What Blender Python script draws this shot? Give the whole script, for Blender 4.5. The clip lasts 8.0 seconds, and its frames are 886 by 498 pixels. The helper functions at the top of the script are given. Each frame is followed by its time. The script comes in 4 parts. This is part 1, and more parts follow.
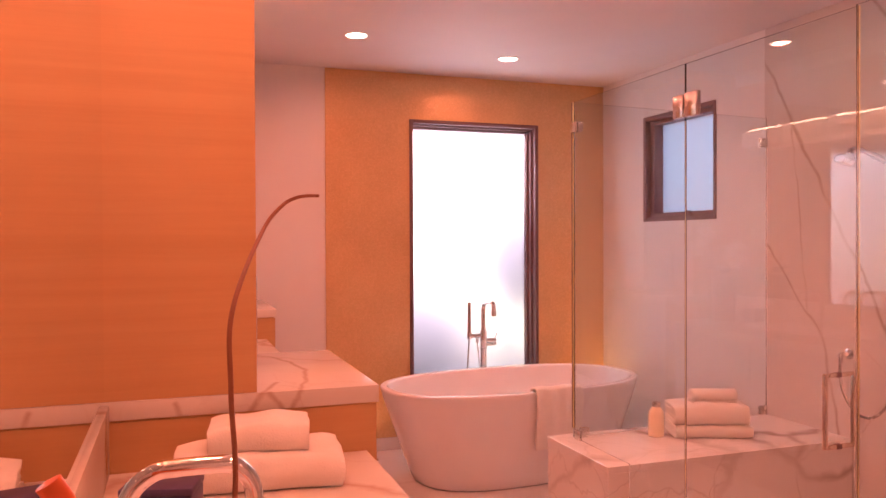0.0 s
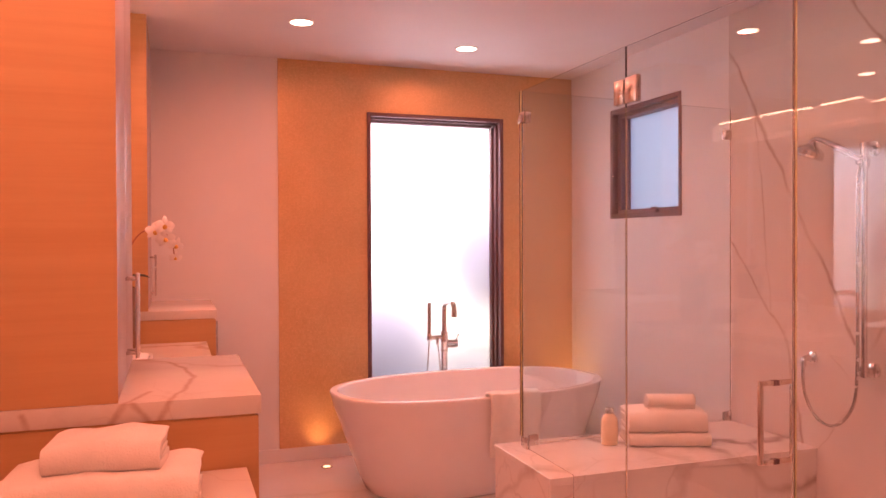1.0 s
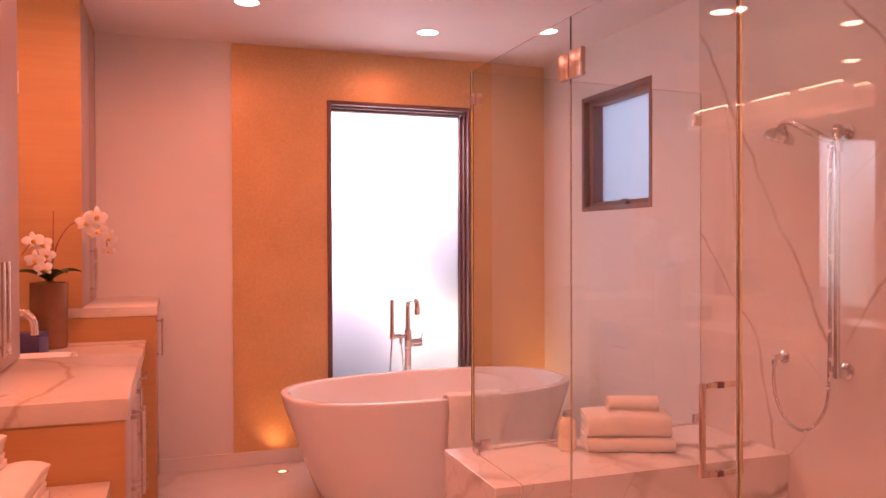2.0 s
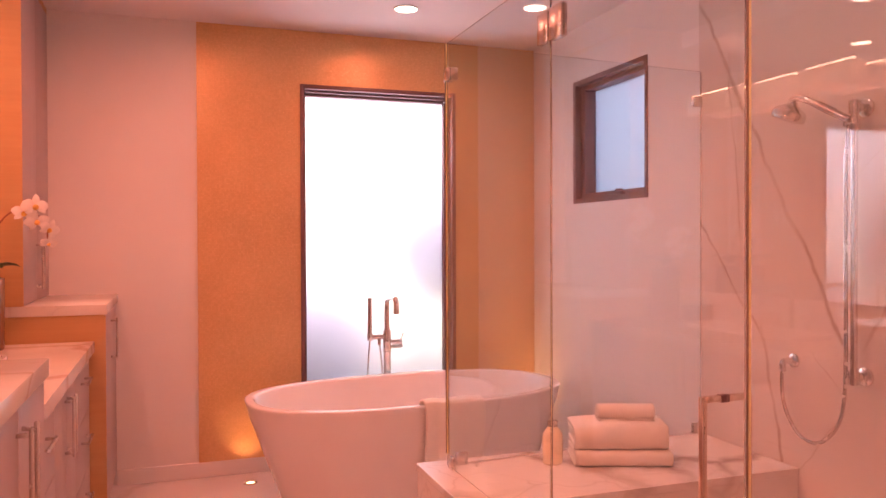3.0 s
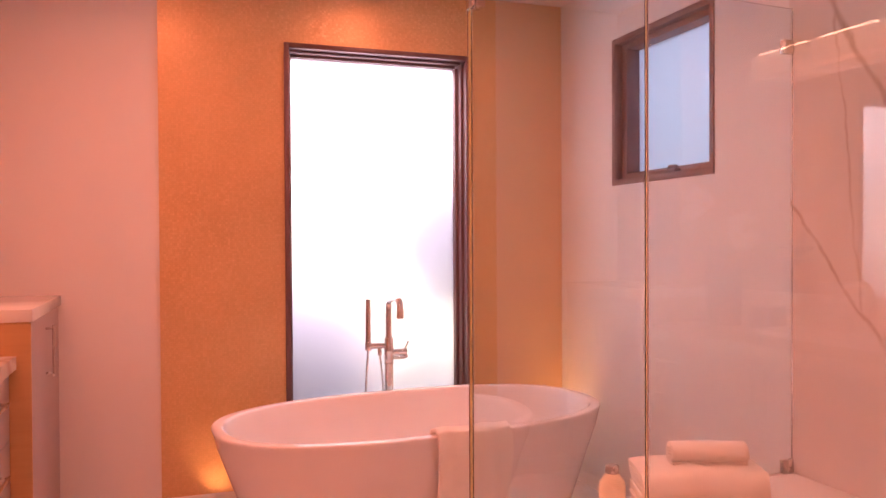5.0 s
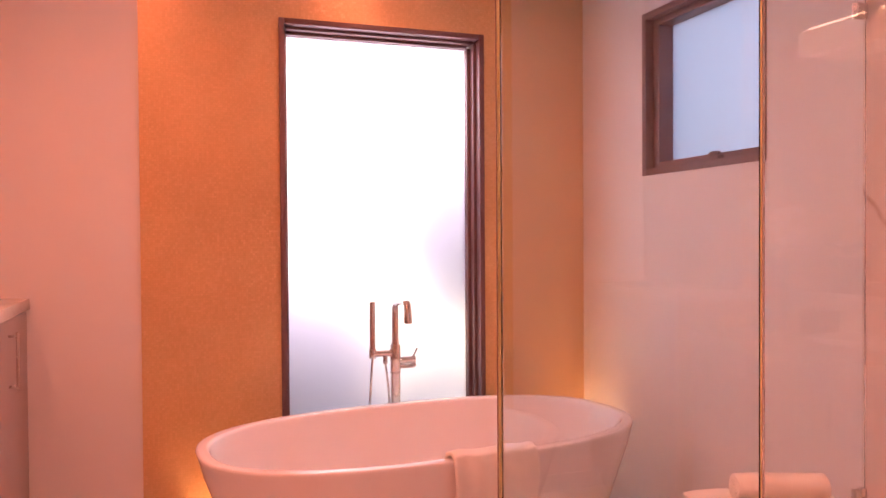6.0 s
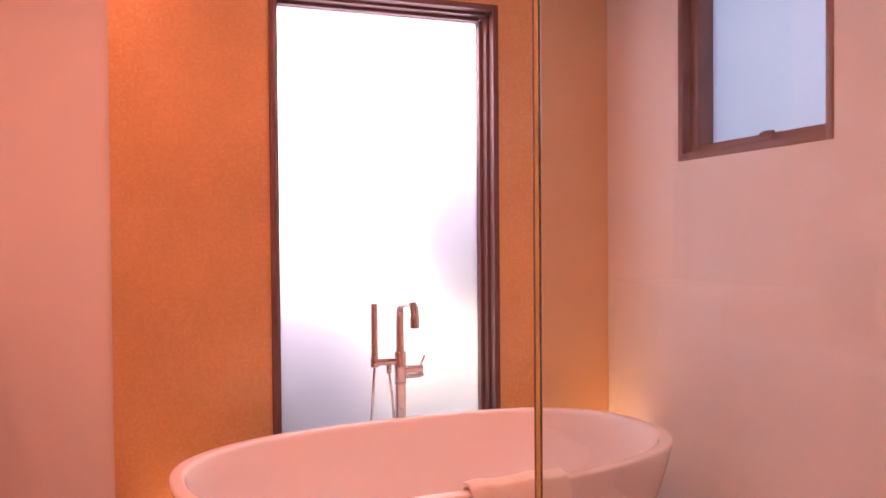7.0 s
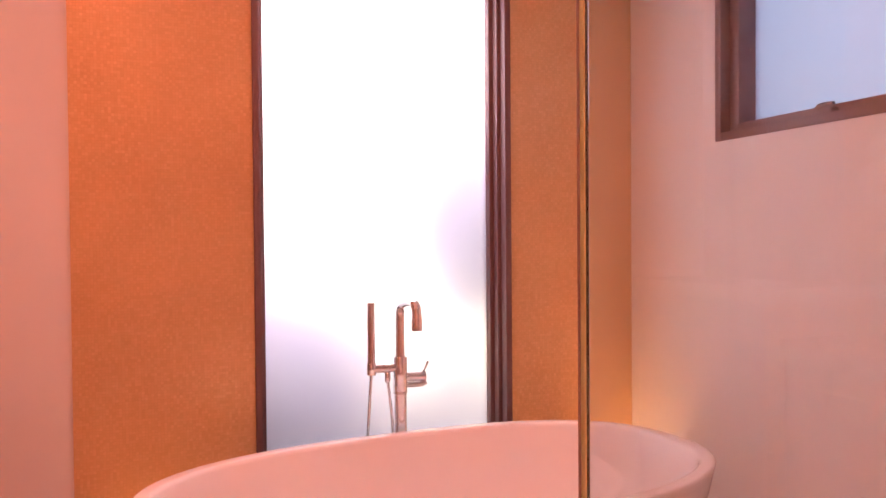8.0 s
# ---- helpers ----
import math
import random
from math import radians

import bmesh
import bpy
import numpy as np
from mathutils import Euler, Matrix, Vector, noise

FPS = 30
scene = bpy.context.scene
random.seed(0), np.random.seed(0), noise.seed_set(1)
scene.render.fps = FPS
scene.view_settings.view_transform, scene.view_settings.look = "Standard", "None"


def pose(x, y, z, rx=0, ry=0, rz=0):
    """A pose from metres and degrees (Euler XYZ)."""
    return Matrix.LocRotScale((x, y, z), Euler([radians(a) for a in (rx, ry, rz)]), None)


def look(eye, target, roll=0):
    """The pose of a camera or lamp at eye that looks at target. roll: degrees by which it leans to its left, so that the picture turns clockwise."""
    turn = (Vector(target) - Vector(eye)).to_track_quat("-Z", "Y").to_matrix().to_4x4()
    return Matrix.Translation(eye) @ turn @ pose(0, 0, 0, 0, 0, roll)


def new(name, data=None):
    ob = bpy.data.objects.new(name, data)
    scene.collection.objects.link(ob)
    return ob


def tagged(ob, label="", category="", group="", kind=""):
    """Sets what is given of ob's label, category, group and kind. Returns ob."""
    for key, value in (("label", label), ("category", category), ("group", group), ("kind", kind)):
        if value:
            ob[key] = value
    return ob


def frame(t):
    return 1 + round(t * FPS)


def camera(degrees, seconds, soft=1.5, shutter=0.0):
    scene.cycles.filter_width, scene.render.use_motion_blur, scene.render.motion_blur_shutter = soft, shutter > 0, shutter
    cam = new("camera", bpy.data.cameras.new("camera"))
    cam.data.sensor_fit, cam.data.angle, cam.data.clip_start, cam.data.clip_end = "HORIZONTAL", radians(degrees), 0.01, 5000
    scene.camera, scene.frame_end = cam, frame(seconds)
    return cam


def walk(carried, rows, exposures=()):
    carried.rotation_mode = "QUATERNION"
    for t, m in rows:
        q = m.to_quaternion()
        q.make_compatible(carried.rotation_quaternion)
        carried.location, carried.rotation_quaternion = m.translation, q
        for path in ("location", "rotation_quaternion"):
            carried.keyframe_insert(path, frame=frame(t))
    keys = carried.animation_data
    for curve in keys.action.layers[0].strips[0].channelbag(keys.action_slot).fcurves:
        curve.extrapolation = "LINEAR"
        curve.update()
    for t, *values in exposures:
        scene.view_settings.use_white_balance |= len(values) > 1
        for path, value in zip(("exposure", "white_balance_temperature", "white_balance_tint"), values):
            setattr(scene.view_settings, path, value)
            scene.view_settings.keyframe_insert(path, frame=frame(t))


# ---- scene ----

# ---- camera ----
cam = camera(59.8, 8.0)
PATH = [
    (0.0, 0.375, -0.349, 1.496), (0.5, 0.539, -0.295, 1.488), (1.0, 0.712, -0.243, 1.480), (1.5, 0.873, -0.181, 1.463),
    (2.0, 1.019, -0.096, 1.440), (2.2, 1.074, -0.048, 1.430), (3.5, 1.313, 0.368, 1.390), (4.0, 1.373, 0.567, 1.377),
    (4.5, 1.408, 0.762, 1.367), (6.0, 1.512, 1.336, 1.350), (6.5, 1.554, 1.518, 1.344), (7.0, 1.603, 1.730, 1.331),
    (7.5, 1.652, 1.912, 1.314), (8.0, 1.706, 2.088, 1.295),
]


def heading(t):
    k = min(max((t - 4) / 3, 0), 1)
    pitch = radians(-0.62 - 0.42 * k)
    yaw = radians(-19.33)
    return Vector((-math.sin(yaw) * math.cos(pitch), math.cos(yaw) * math.cos(pitch), math.sin(pitch))), -0.2 - 0.25 * k


ROWS = []
for t, x, y, z in PATH:
    way, lean = heading(t)
    ROWS.append((t, look((x, y, z), Vector((x, y, z)) + way * 2, lean)))
walk(cam, ROWS, [(0.0, 0.22, 6500, 14), (2.0, 0.27, 6500, 14), (4.0, 0.31, 6500, 14), (6.5, 0.24, 6500, 14), (8.0, 0.22, 6500, 14)])

# ---- plan, in metres ----
CEIL = 2.7
BACK = 4.967          # face of the gold wall
RIGHT = 3.585         # face of the painted wall beyond the shower
LEFT = 0.20           # face of the vanity wall
REAR = -1.6
WARM = (1.0, 0.25, 0.155)

# ---- light ----
world = bpy.data.worlds.new("world")
scene.world = world
world.use_nodes = True
wn = world.node_tree.nodes
sky = wn.new("ShaderNodeTexSky")
sky.sky_type = "NISHITA"
sky.sun_disc = False
sky.sun_elevation, sky.sun_rotation = radians(26), radians(-4)
wn["Background"].inputs["Strength"].default_value = 0.14
world.node_tree.links.new(sky.outputs["Color"], wn["Background"].inputs["Color"])


def lamp(name, kind, energy, color, m, size=0.1, size_y=None, spread=180, blend=0.6, cone=90):
    data = bpy.data.lights.new(name, kind)
    data.energy, data.color = energy, color
    if kind == "AREA":
        data.shape = "RECTANGLE" if size_y else "DISK"
        data.size = size
        if size_y:
            data.size_y = size_y
        data.spread = radians(spread)
    elif kind == "SPOT":
        data.spot_size, data.spot_blend, data.shadow_soft_size = radians(cone), blend, size
    else:
        data.shadow_soft_size = size
    ob = new(name, data)
    ob.matrix_world = m
    return ob


# daylight behind the two frosted windows
lamp("daylight", "AREA", 70, (1.0, 0.78, 1.0), look((2.38, 6.0, 2.45), (2.45, 5.0, 1.6)), 1.8, 1.5)
sun = lamp("sun", "SUN", 4.6, (1.0, 0.82, 0.52), look((2.35, 6.5, 2.05), (2.45, 5.0, 1.30)))
sun.data.angle = radians(30)
lamp("daylight", "AREA", 6.5, (0.70, 0.65, 1.0), look((4.5, 4.0, 2.1), (3.6, 4.0, 2.0)), 1.4, 1.3)

# ---- materials ----


def material(name, color=(0.8, 0.8, 0.8), rough=0.5, metal=0.0, **extra):
    mat = bpy.data.materials.new(name)
    mat.use_nodes = True
    b = mat.node_tree.nodes["Principled BSDF"]
    b.inputs["Base Color"].default_value = (*color, 1)
    b.inputs["Roughness"].default_value = rough
    b.inputs["Metallic"].default_value = metal
    for key, value in extra.items():
        b.inputs[key.replace("_", " ")].default_value = value
    return mat


def node(mat, kind, **values):
    n = mat.node_tree.nodes.new(kind)
    for key, value in values.items():
        n.inputs[key.replace("_", " ")].default_value = value
    return n


def link(mat, a, b):
    mat.node_tree.links.new(a, b)


def coords(mat, scale=(1, 1, 1), turn=(0, 0, 0)):
    tc = node(mat, "ShaderNodeTexCoord")
    mp = node(mat, "ShaderNodeMapping")
    mp.inputs["Scale"].default_value = scale
    mp.inputs["Rotation"].default_value = turn
    link(mat, tc.outputs["Object"], mp.inputs["Vector"])
    return mp.outputs["Vector"]


def ramp(mat, fac, stops):
    n = node(mat, "ShaderNodeValToRGB")
    el = n.color_ramp.elements
    while len(el) < len(stops):
        el.new(0.5)
    for e, (p, c) in zip(el, stops):
        e.position, e.color = p, (*c, 1)
    link(mat, fac, n.inputs["Fac"])
    return n.outputs["Color"]


def bump(mat, height, strength, distance=0.002):
    n = node(mat, "ShaderNodeBump", Strength=strength, Distance=distance)
    link(mat, height, n.inputs["Height"])
    link(mat, n.outputs["Normal"], mat.node_tree.nodes["Principled BSDF"].inputs["Normal"])


def base(mat, socket):
    link(mat, socket, mat.node_tree.nodes["Principled BSDF"].inputs["Base Color"])


def rough_by(mat, fac, low, high):
    n = node(mat, "ShaderNodeMapRange", To_Min=low, To_Max=high)
    link(mat, fac, n.inputs["Value"])
    link(mat, n.outputs["Result"], mat.node_tree.nodes["Principled BSDF"].inputs["Roughness"])


def plaster(name, color):
    m = material(name, color, 0.65)
    v = coords(m)
    big = node(m, "ShaderNodeTexNoise", Scale=1.7, Detail=5.0)
    link(m, v, big.inputs["Vector"])
    base(m, ramp(m, big.outputs["Fac"], [(0.3, tuple(c * 0.94 for c in color)), (0.7, color)]))
    fine = node(m, "ShaderNodeTexNoise", Scale=160.0, Detail=4.0)
    link(m, v, fine.inputs["Vector"])
    bump(m, fine.outputs["Fac"], 0.12, 0.001)
    return m


def wood(name, dark, light, along="x"):
    m = material(name, light, 0.42)
    scale = {"x": (0.7, 9, 22), "y": (9, 0.7, 22), "z": (14, 14, 0.7)}[along]
    v = coords(m, scale)
    band = node(m, "ShaderNodeTexNoise", Scale=1.1, Detail=6.0, Roughness=0.62, Distortion=0.35)
    link(m, v, band.inputs["Vector"])
    fine = node(m, "ShaderNodeTexNoise", Scale=7.0, Detail=4.0, Roughness=0.7)
    link(m, v, fine.inputs["Vector"])
    mix = node(m, "ShaderNodeMath")
    mix.operation = "MULTIPLY_ADD"
    link(m, fine.outputs["Fac"], mix.inputs[0])
    mix.inputs[1].default_value = 0.35
    link(m, band.outputs["Fac"], mix.inputs[2])
    mid = tuple((a + b) / 2 for a, b in zip(dark, light))
    base(m, ramp(m, mix.outputs["Value"], [(0.48, dark), (0.66, mid), (0.86, light)]))
    rough_by(m, fine.outputs["Fac"], 0.34, 0.55)
    bump(m, fine.outputs["Fac"], 0.1, 0.0006)
    return m


def marble(name, vein, scale=1.0, turn=(0.5, 0.3, 0.9), rough=0.09, ground=(0.82, 0.80, 0.77), width=0.032, gate_at=(0.40, 0.58)):
    m = material(name, ground, rough)
    v = coords(m, (scale,) * 3, turn)
    warp = node(m, "ShaderNodeTexNoise", Scale=1.6, Detail=5.0, Roughness=0.55)
    link(m, v, warp.inputs["Vector"])
    add = node(m, "ShaderNodeVectorMath")
    add.operation = "MULTIPLY_ADD"
    link(m, warp.outputs["Color"], add.inputs[0])
    add.inputs[1].default_value = (0.55, 0.55, 0.55)
    link(m, v, add.inputs[2])
    cells = node(m, "ShaderNodeTexVoronoi", Scale=1.25)
    cells.feature = "DISTANCE_TO_EDGE"
    link(m, add.outputs["Vector"], cells.inputs["Vector"])
    hair = node(m, "ShaderNodeTexVoronoi", Scale=3.6)
    hair.feature = "DISTANCE_TO_EDGE"
    link(m, add.outputs["Vector"], hair.inputs["Vector"])
    gate = node(m, "ShaderNodeTexNoise", Scale=1.3, Detail=2.0)
    link(m, v, gate.inputs["Vector"])
    wide = node(m, "ShaderNodeMapRange", From_Min=0.0, From_Max=width, To_Min=1.0, To_Max=0.0)
    link(m, cells.outputs["Distance"], wide.inputs["Value"])
    thin = node(m, "ShaderNodeMapRange", From_Min=0.0, From_Max=0.016, To_Min=0.5, To_Max=0.0)
    link(m, hair.outputs["Distance"], thin.inputs["Value"])
    g1 = node(m, "ShaderNodeMapRange", From_Min=gate_at[0], From_Max=gate_at[1], To_Min=0.05, To_Max=0.9)
    link(m, gate.outputs["Fac"], g1.inputs["Value"])
    g2 = node(m, "ShaderNodeMapRange", From_Min=0.60, From_Max=0.42, To_Min=0.0, To_Max=0.7)
    link(m, gate.outputs["Fac"], g2.inputs["Value"])
    out = []
    for a, b in ((wide, g1), (thin, g2)):
        k = node(m, "ShaderNodeMath")
        k.operation = "MULTIPLY"
        link(m, a.outputs["Result"], k.inputs[0])
        link(m, b.outputs["Result"], k.inputs[1])
        out.append(k)
    top = node(m, "ShaderNodeMath")
    top.operation = "MAXIMUM"
    link(m, out[0].outputs["Value"], top.inputs[0])
    link(m, out[1].outputs["Value"], top.inputs[1])
    cloud = node(m, "ShaderNodeTexNoise", Scale=2.5, Detail=6.0)
    link(m, v, cloud.inputs["Vector"])
    tone = ramp(m, cloud.outputs["Fac"], [(0.3, tuple(c * 0.9 for c in ground)), (0.65, ground)])
    blend = node(m, "ShaderNodeMix")
    blend.data_type = "RGBA"
    link(m, top.outputs["Value"], blend.inputs["Factor"])
    link(m, tone, blend.inputs["A"])
    blend.inputs["B"].default_value = (*vein, 1)
    base(m, blend.outputs["Result"])
    return m


def slab_wall(name):
    """Polished marble whose long veins run as gentle curves y = a + b z + c z^2 over the wall."""
    ground, vein = (0.69, 0.65, 0.62), (0.38, 0.29, 0.24)
    m = material(name, ground, 0.17, Specular_IOR_Level=0.10)
    v = coords(m)
    warp = node(m, "ShaderNodeTexNoise", Scale=3.0, Detail=6.0, Roughness=0.6)
    link(m, v, warp.inputs["Vector"])
    off = node(m, "ShaderNodeVectorMath")
    off.operation = "MULTIPLY_ADD"
    link(m, warp.outputs["Color"], off.inputs[0])
    off.inputs[1].default_value = (0.0, 0.11, 0.07)
    link(m, v, off.inputs[2])
    xyz = node(m, "ShaderNodeSeparateXYZ")
    link(m, off.outputs["Vector"], xyz.inputs["Vector"])
    swell = node(m, "ShaderNodeTexNoise", Scale=5.0, Detail=3.0)
    link(m, v, swell.inputs["Vector"])

    def calc(op, a, b, c=None):
        n = node(m, "ShaderNodeMath")
        n.operation = op
        for i, q in enumerate((a, b, c)):
            if q is None:
                continue
            if isinstance(q, (int, float)):
                n.inputs[i].default_value = q
            else:
                link(m, q, n.inputs[i])
        return n.outputs["Value"]

    y = calc("SUBTRACT", xyz.outputs["Y"], 0.055)
    z = calc("SUBTRACT", xyz.outputs["Z"], 0.035)
    total = None
    for a, b, c, z0, z1, width, force in (
        (1.800, 0.560, 0.0, 0.98, 3.0, 0.018, 0.8),
        (2.973, -0.680, 0.0, 1.02, 2.0, 0.015, 0.8),
        (2.545, 0.245, 0.0, 0.0, 1.02, 0.017, 0.8),
        (1.960, 0.830, 0.0, 1.00, 1.62, 0.016, 0.75),
        (2.740, 0.120, 0.0, 1.12, 2.2, 0.009, 0.55),
        (1.55, 1.0, 0.0, 0.80, 0.95, 0.008, 0.4),
        (2.95, -0.75, 0.0, 0.0, 0.80, 0.007, 0.4),
        (4.10, -1.10, 0.0, 1.60, 2.7, 0.008, 0.45),
        (0.55, 0.60, 0.05, 0.0, 2.7, 0.016, 0.8),
        (1.95, -0.42, 0.0, 0.3, 2.4, 0.010, 0.6),
    ):
        curve = calc("MULTIPLY_ADD", calc("MULTIPLY_ADD", z, c, b), z, a)
        away = calc("ABSOLUTE", calc("SUBTRACT", y, curve), None)
        line = node(m, "ShaderNodeMapRange", From_Min=0.0, From_Max=width, To_Min=force, To_Max=0.0)
        line.interpolation_type = "SMOOTHSTEP"
        link(m, away, line.inputs["Value"])
        lo = node(m, "ShaderNodeMapRange", From_Min=z0 - 0.03, From_Max=z0 + 0.03)
        link(m, z, lo.inputs["Value"])
        hi = node(m, "ShaderNodeMapRange", From_Min=z1 + 0.05, From_Max=z1 - 0.05)
        link(m, z, hi.inputs["Value"])
        k = calc("MULTIPLY", calc("MULTIPLY", line.outputs["Result"], lo.outputs["Result"]), hi.outputs["Result"])
        total = k if total is None else calc("MAXIMUM", total, k)
    thick = node(m, "ShaderNodeMapRange", From_Min=0.35, From_Max=0.6, To_Min=0.35, To_Max=1.0)
    link(m, swell.outputs["Fac"], thick.inputs["Value"])
    total = calc("MULTIPLY", total, thick.outputs["Result"])
    cloud = node(m, "ShaderNodeTexNoise", Scale=1.8, Detail=6.0)
    link(m, v, cloud.inputs["Vector"])
    tone = ramp(m, cloud.outputs["Fac"], [(0.3, tuple(q * 0.92 for q in ground)), (0.65, ground)])
    blend = node(m, "ShaderNodeMix")
    blend.data_type = "RGBA"
    link(m, total, blend.inputs["Factor"])
    link(m, tone, blend.inputs["A"])
    blend.inputs["B"].default_value = (*vein, 1)
    base(m, blend.outputs["Result"])
    return m


def add_veins(m, runs, vein, width, force):
    """Single veins as bent runs of straight stretches, drawn into a marble's colour."""
    b = m.node_tree.nodes["Principled BSDF"]
    plain = b.inputs["Base Color"].links[0].from_socket
    v = coords(m)
    warp = node(m, "ShaderNodeTexNoise", Scale=14.0, Detail=5.0, Roughness=0.6)
    link(m, v, warp.inputs["Vector"])

    def vec(op, a, c, scale=None):
        n = node(m, "ShaderNodeVectorMath")
        n.operation = op
        for i, q in enumerate((a, c)):
            if isinstance(q, tuple):
                n.inputs[i].default_value = q
            elif q is not None:
                link(m, q, n.inputs[i])
        if scale is not None:
            link(m, scale, n.inputs["Scale"])
        return n

    shift = vec("MULTIPLY", vec("SUBTRACT", warp.outputs["Color"], (0.5, 0.5, 0.5)).outputs["Vector"], (0.035, 0.035, 0.02)).outputs["Vector"]
    p = vec("ADD", v, shift).outputs["Vector"]
    near = None
    for run in runs:
        for a, c in zip(run, run[1:]):
            ab = tuple(j - i for i, j in zip(a, c))
            square = sum(q * q for q in ab)
            pa = vec("SUBTRACT", p, a).outputs["Vector"]
            h = node(m, "ShaderNodeMath")
            h.operation, h.use_clamp = "DIVIDE", True
            link(m, vec("DOT_PRODUCT", pa, ab).outputs["Value"], h.inputs[0])
            h.inputs[1].default_value = square
            along = vec("SCALE", ab, None, h.outputs["Value"]).outputs["Vector"]
            away = vec("DISTANCE", pa, along).outputs["Value"]
            if near is None:
                near = away
            else:
                low = node(m, "ShaderNodeMath")
                low.operation = "MINIMUM"
                link(m, near, low.inputs[0])
                link(m, away, low.inputs[1])
                near = low.outputs["Value"]
    line = node(m, "ShaderNodeMapRange", From_Min=0.0, From_Max=width, To_Min=force, To_Max=0.0)
    line.interpolation_type = "SMOOTHSTEP"
    link(m, near, line.inputs["Value"])
    blend = node(m, "ShaderNodeMix")
    blend.data_type = "RGBA"
    link(m, line.outputs["Result"], blend.inputs["Factor"])
    link(m, plain, blend.inputs["A"])
    blend.inputs["B"].default_value = (*vein, 1)
    base(m, blend.outputs["Result"])
    return m


def mosaic(name):
    m = material(name, (0.65, 0.42, 0.18), 0.33, 0.35)
    v = coords(m, (1, 1, 1), (math.pi / 2, 0, 0))
    br = node(m, "ShaderNodeTexBrick", Scale=1.0, Mortar_Size=0.0006, Brick_Width=0.0105, Row_Height=0.0105, Mortar_Smooth=0.4)
    br.offset = 0.0
    br.inputs["Color1"].default_value = (0.76, 0.50, 0.245, 1)
    br.inputs["Color2"].default_value = (0.70, 0.455, 0.215, 1)
    br.inputs["Mortar"].default_value = (0.67, 0.43, 0.20, 1)
    link(m, v, br.inputs["Vector"])
    big = node(m, "ShaderNodeTexNoise", Scale=3.0, Detail=6.0)
    link(m, v, big.inputs["Vector"])
    tint = ramp(m, big.outputs["Fac"], [(0.3, (0.9, 0.89, 0.88)), (0.7, (1, 1, 1))])
    mul = node(m, "ShaderNodeMix")
    mul.data_type, mul.blend_type = "RGBA", "MULTIPLY"
    mul.inputs["Factor"].default_value = 1.0
    link(m, br.outputs["Color"], mul.inputs["A"])
    link(m, tint, mul.inputs["B"])
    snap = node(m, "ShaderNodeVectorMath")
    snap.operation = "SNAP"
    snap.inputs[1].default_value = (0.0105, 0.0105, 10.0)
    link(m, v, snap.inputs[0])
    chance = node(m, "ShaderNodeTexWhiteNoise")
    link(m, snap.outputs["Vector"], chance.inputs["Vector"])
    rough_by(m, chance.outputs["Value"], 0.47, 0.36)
    # random tile tone; the paler gold also paints sparkle into the colour
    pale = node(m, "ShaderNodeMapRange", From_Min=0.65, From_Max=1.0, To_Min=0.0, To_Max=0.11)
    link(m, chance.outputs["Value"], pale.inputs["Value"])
    sparkle_mix = node(m, "ShaderNodeMix")
    sparkle_mix.data_type = "RGBA"
    link(m, pale.outputs["Result"], sparkle_mix.inputs["Factor"])
    link(m, mul.outputs["Result"], sparkle_mix.inputs["A"])
    sparkle_mix.inputs["B"].default_value = (0.95, 0.72, 0.40, 1)
    base(m, sparkle_mix.outputs["Result"])
    centred = node(m, "ShaderNodeVectorMath")
    centred.operation = "SUBTRACT"
    link(m, chance.outputs["Color"], centred.inputs[0])
    centred.inputs[1].default_value = (0.5, 0.5, 0.5)
    face = node(m, "ShaderNodeNewGeometry")
    # a few tiles sit tilted in their bed and catch the lamps
    tilt = node(m, "ShaderNodeMapRange", From_Min=0.88, From_Max=1.0, To_Min=0.06, To_Max=0.17)
    link(m, chance.outputs["Value"], tilt.inputs["Value"])
    sway = node(m, "ShaderNodeVectorMath")
    sway.operation = "SCALE"
    link(m, centred.outputs["Vector"], sway.inputs[0])
    link(m, tilt.outputs["Result"], sway.inputs["Scale"])
    lean = node(m, "ShaderNodeVectorMath")
    lean.operation = "ADD"
    link(m, sway.outputs["Vector"], lean.inputs[0])
    link(m, face.outputs["Normal"], lean.inputs[1])
    unit = node(m, "ShaderNodeVectorMath")
    unit.operation = "NORMALIZE"
    link(m, lean.outputs["Vector"], unit.inputs[0])
    link(m, unit.outputs["Vector"], m.node_tree.nodes["Principled BSDF"].inputs["Normal"])
    return m


def cloth(name, color):
    m = material(name, color, 0.95, 0.0, Sheen_Weight=0.3)
    v = coords(m)
    n = node(m, "ShaderNodeTexNoise", Scale=220.0, Detail=3.0)
    link(m, v, n.inputs["Vector"])
    big = node(m, "ShaderNodeTexNoise", Scale=14.0, Detail=4.0)
    link(m, v, big.inputs["Vector"])
    base(m, ramp(m, big.outputs["Fac"], [(0.3, tuple(c * 0.93 for c in color)), (0.7, color)]))
    bump(m, n.outputs["Fac"], 0.6, 0.003)
    return m


def worn(name, color, rough, metal=0.0, spread=0.12, scale=30.0, tone=0.88, **extra):
    m = material(name, color, rough, metal, **extra)
    v = coords(m)
    n = node(m, "ShaderNodeTexNoise", Scale=scale, Detail=5.0)
    link(m, v, n.inputs["Vector"])
    rough_by(m, n.outputs["Fac"], max(rough - spread / 2, 0.02), rough + spread)
    base(m, ramp(m, n.outputs["Fac"], [(0.3, tuple(c * tone for c in color)), (0.7, color)]))
    return m


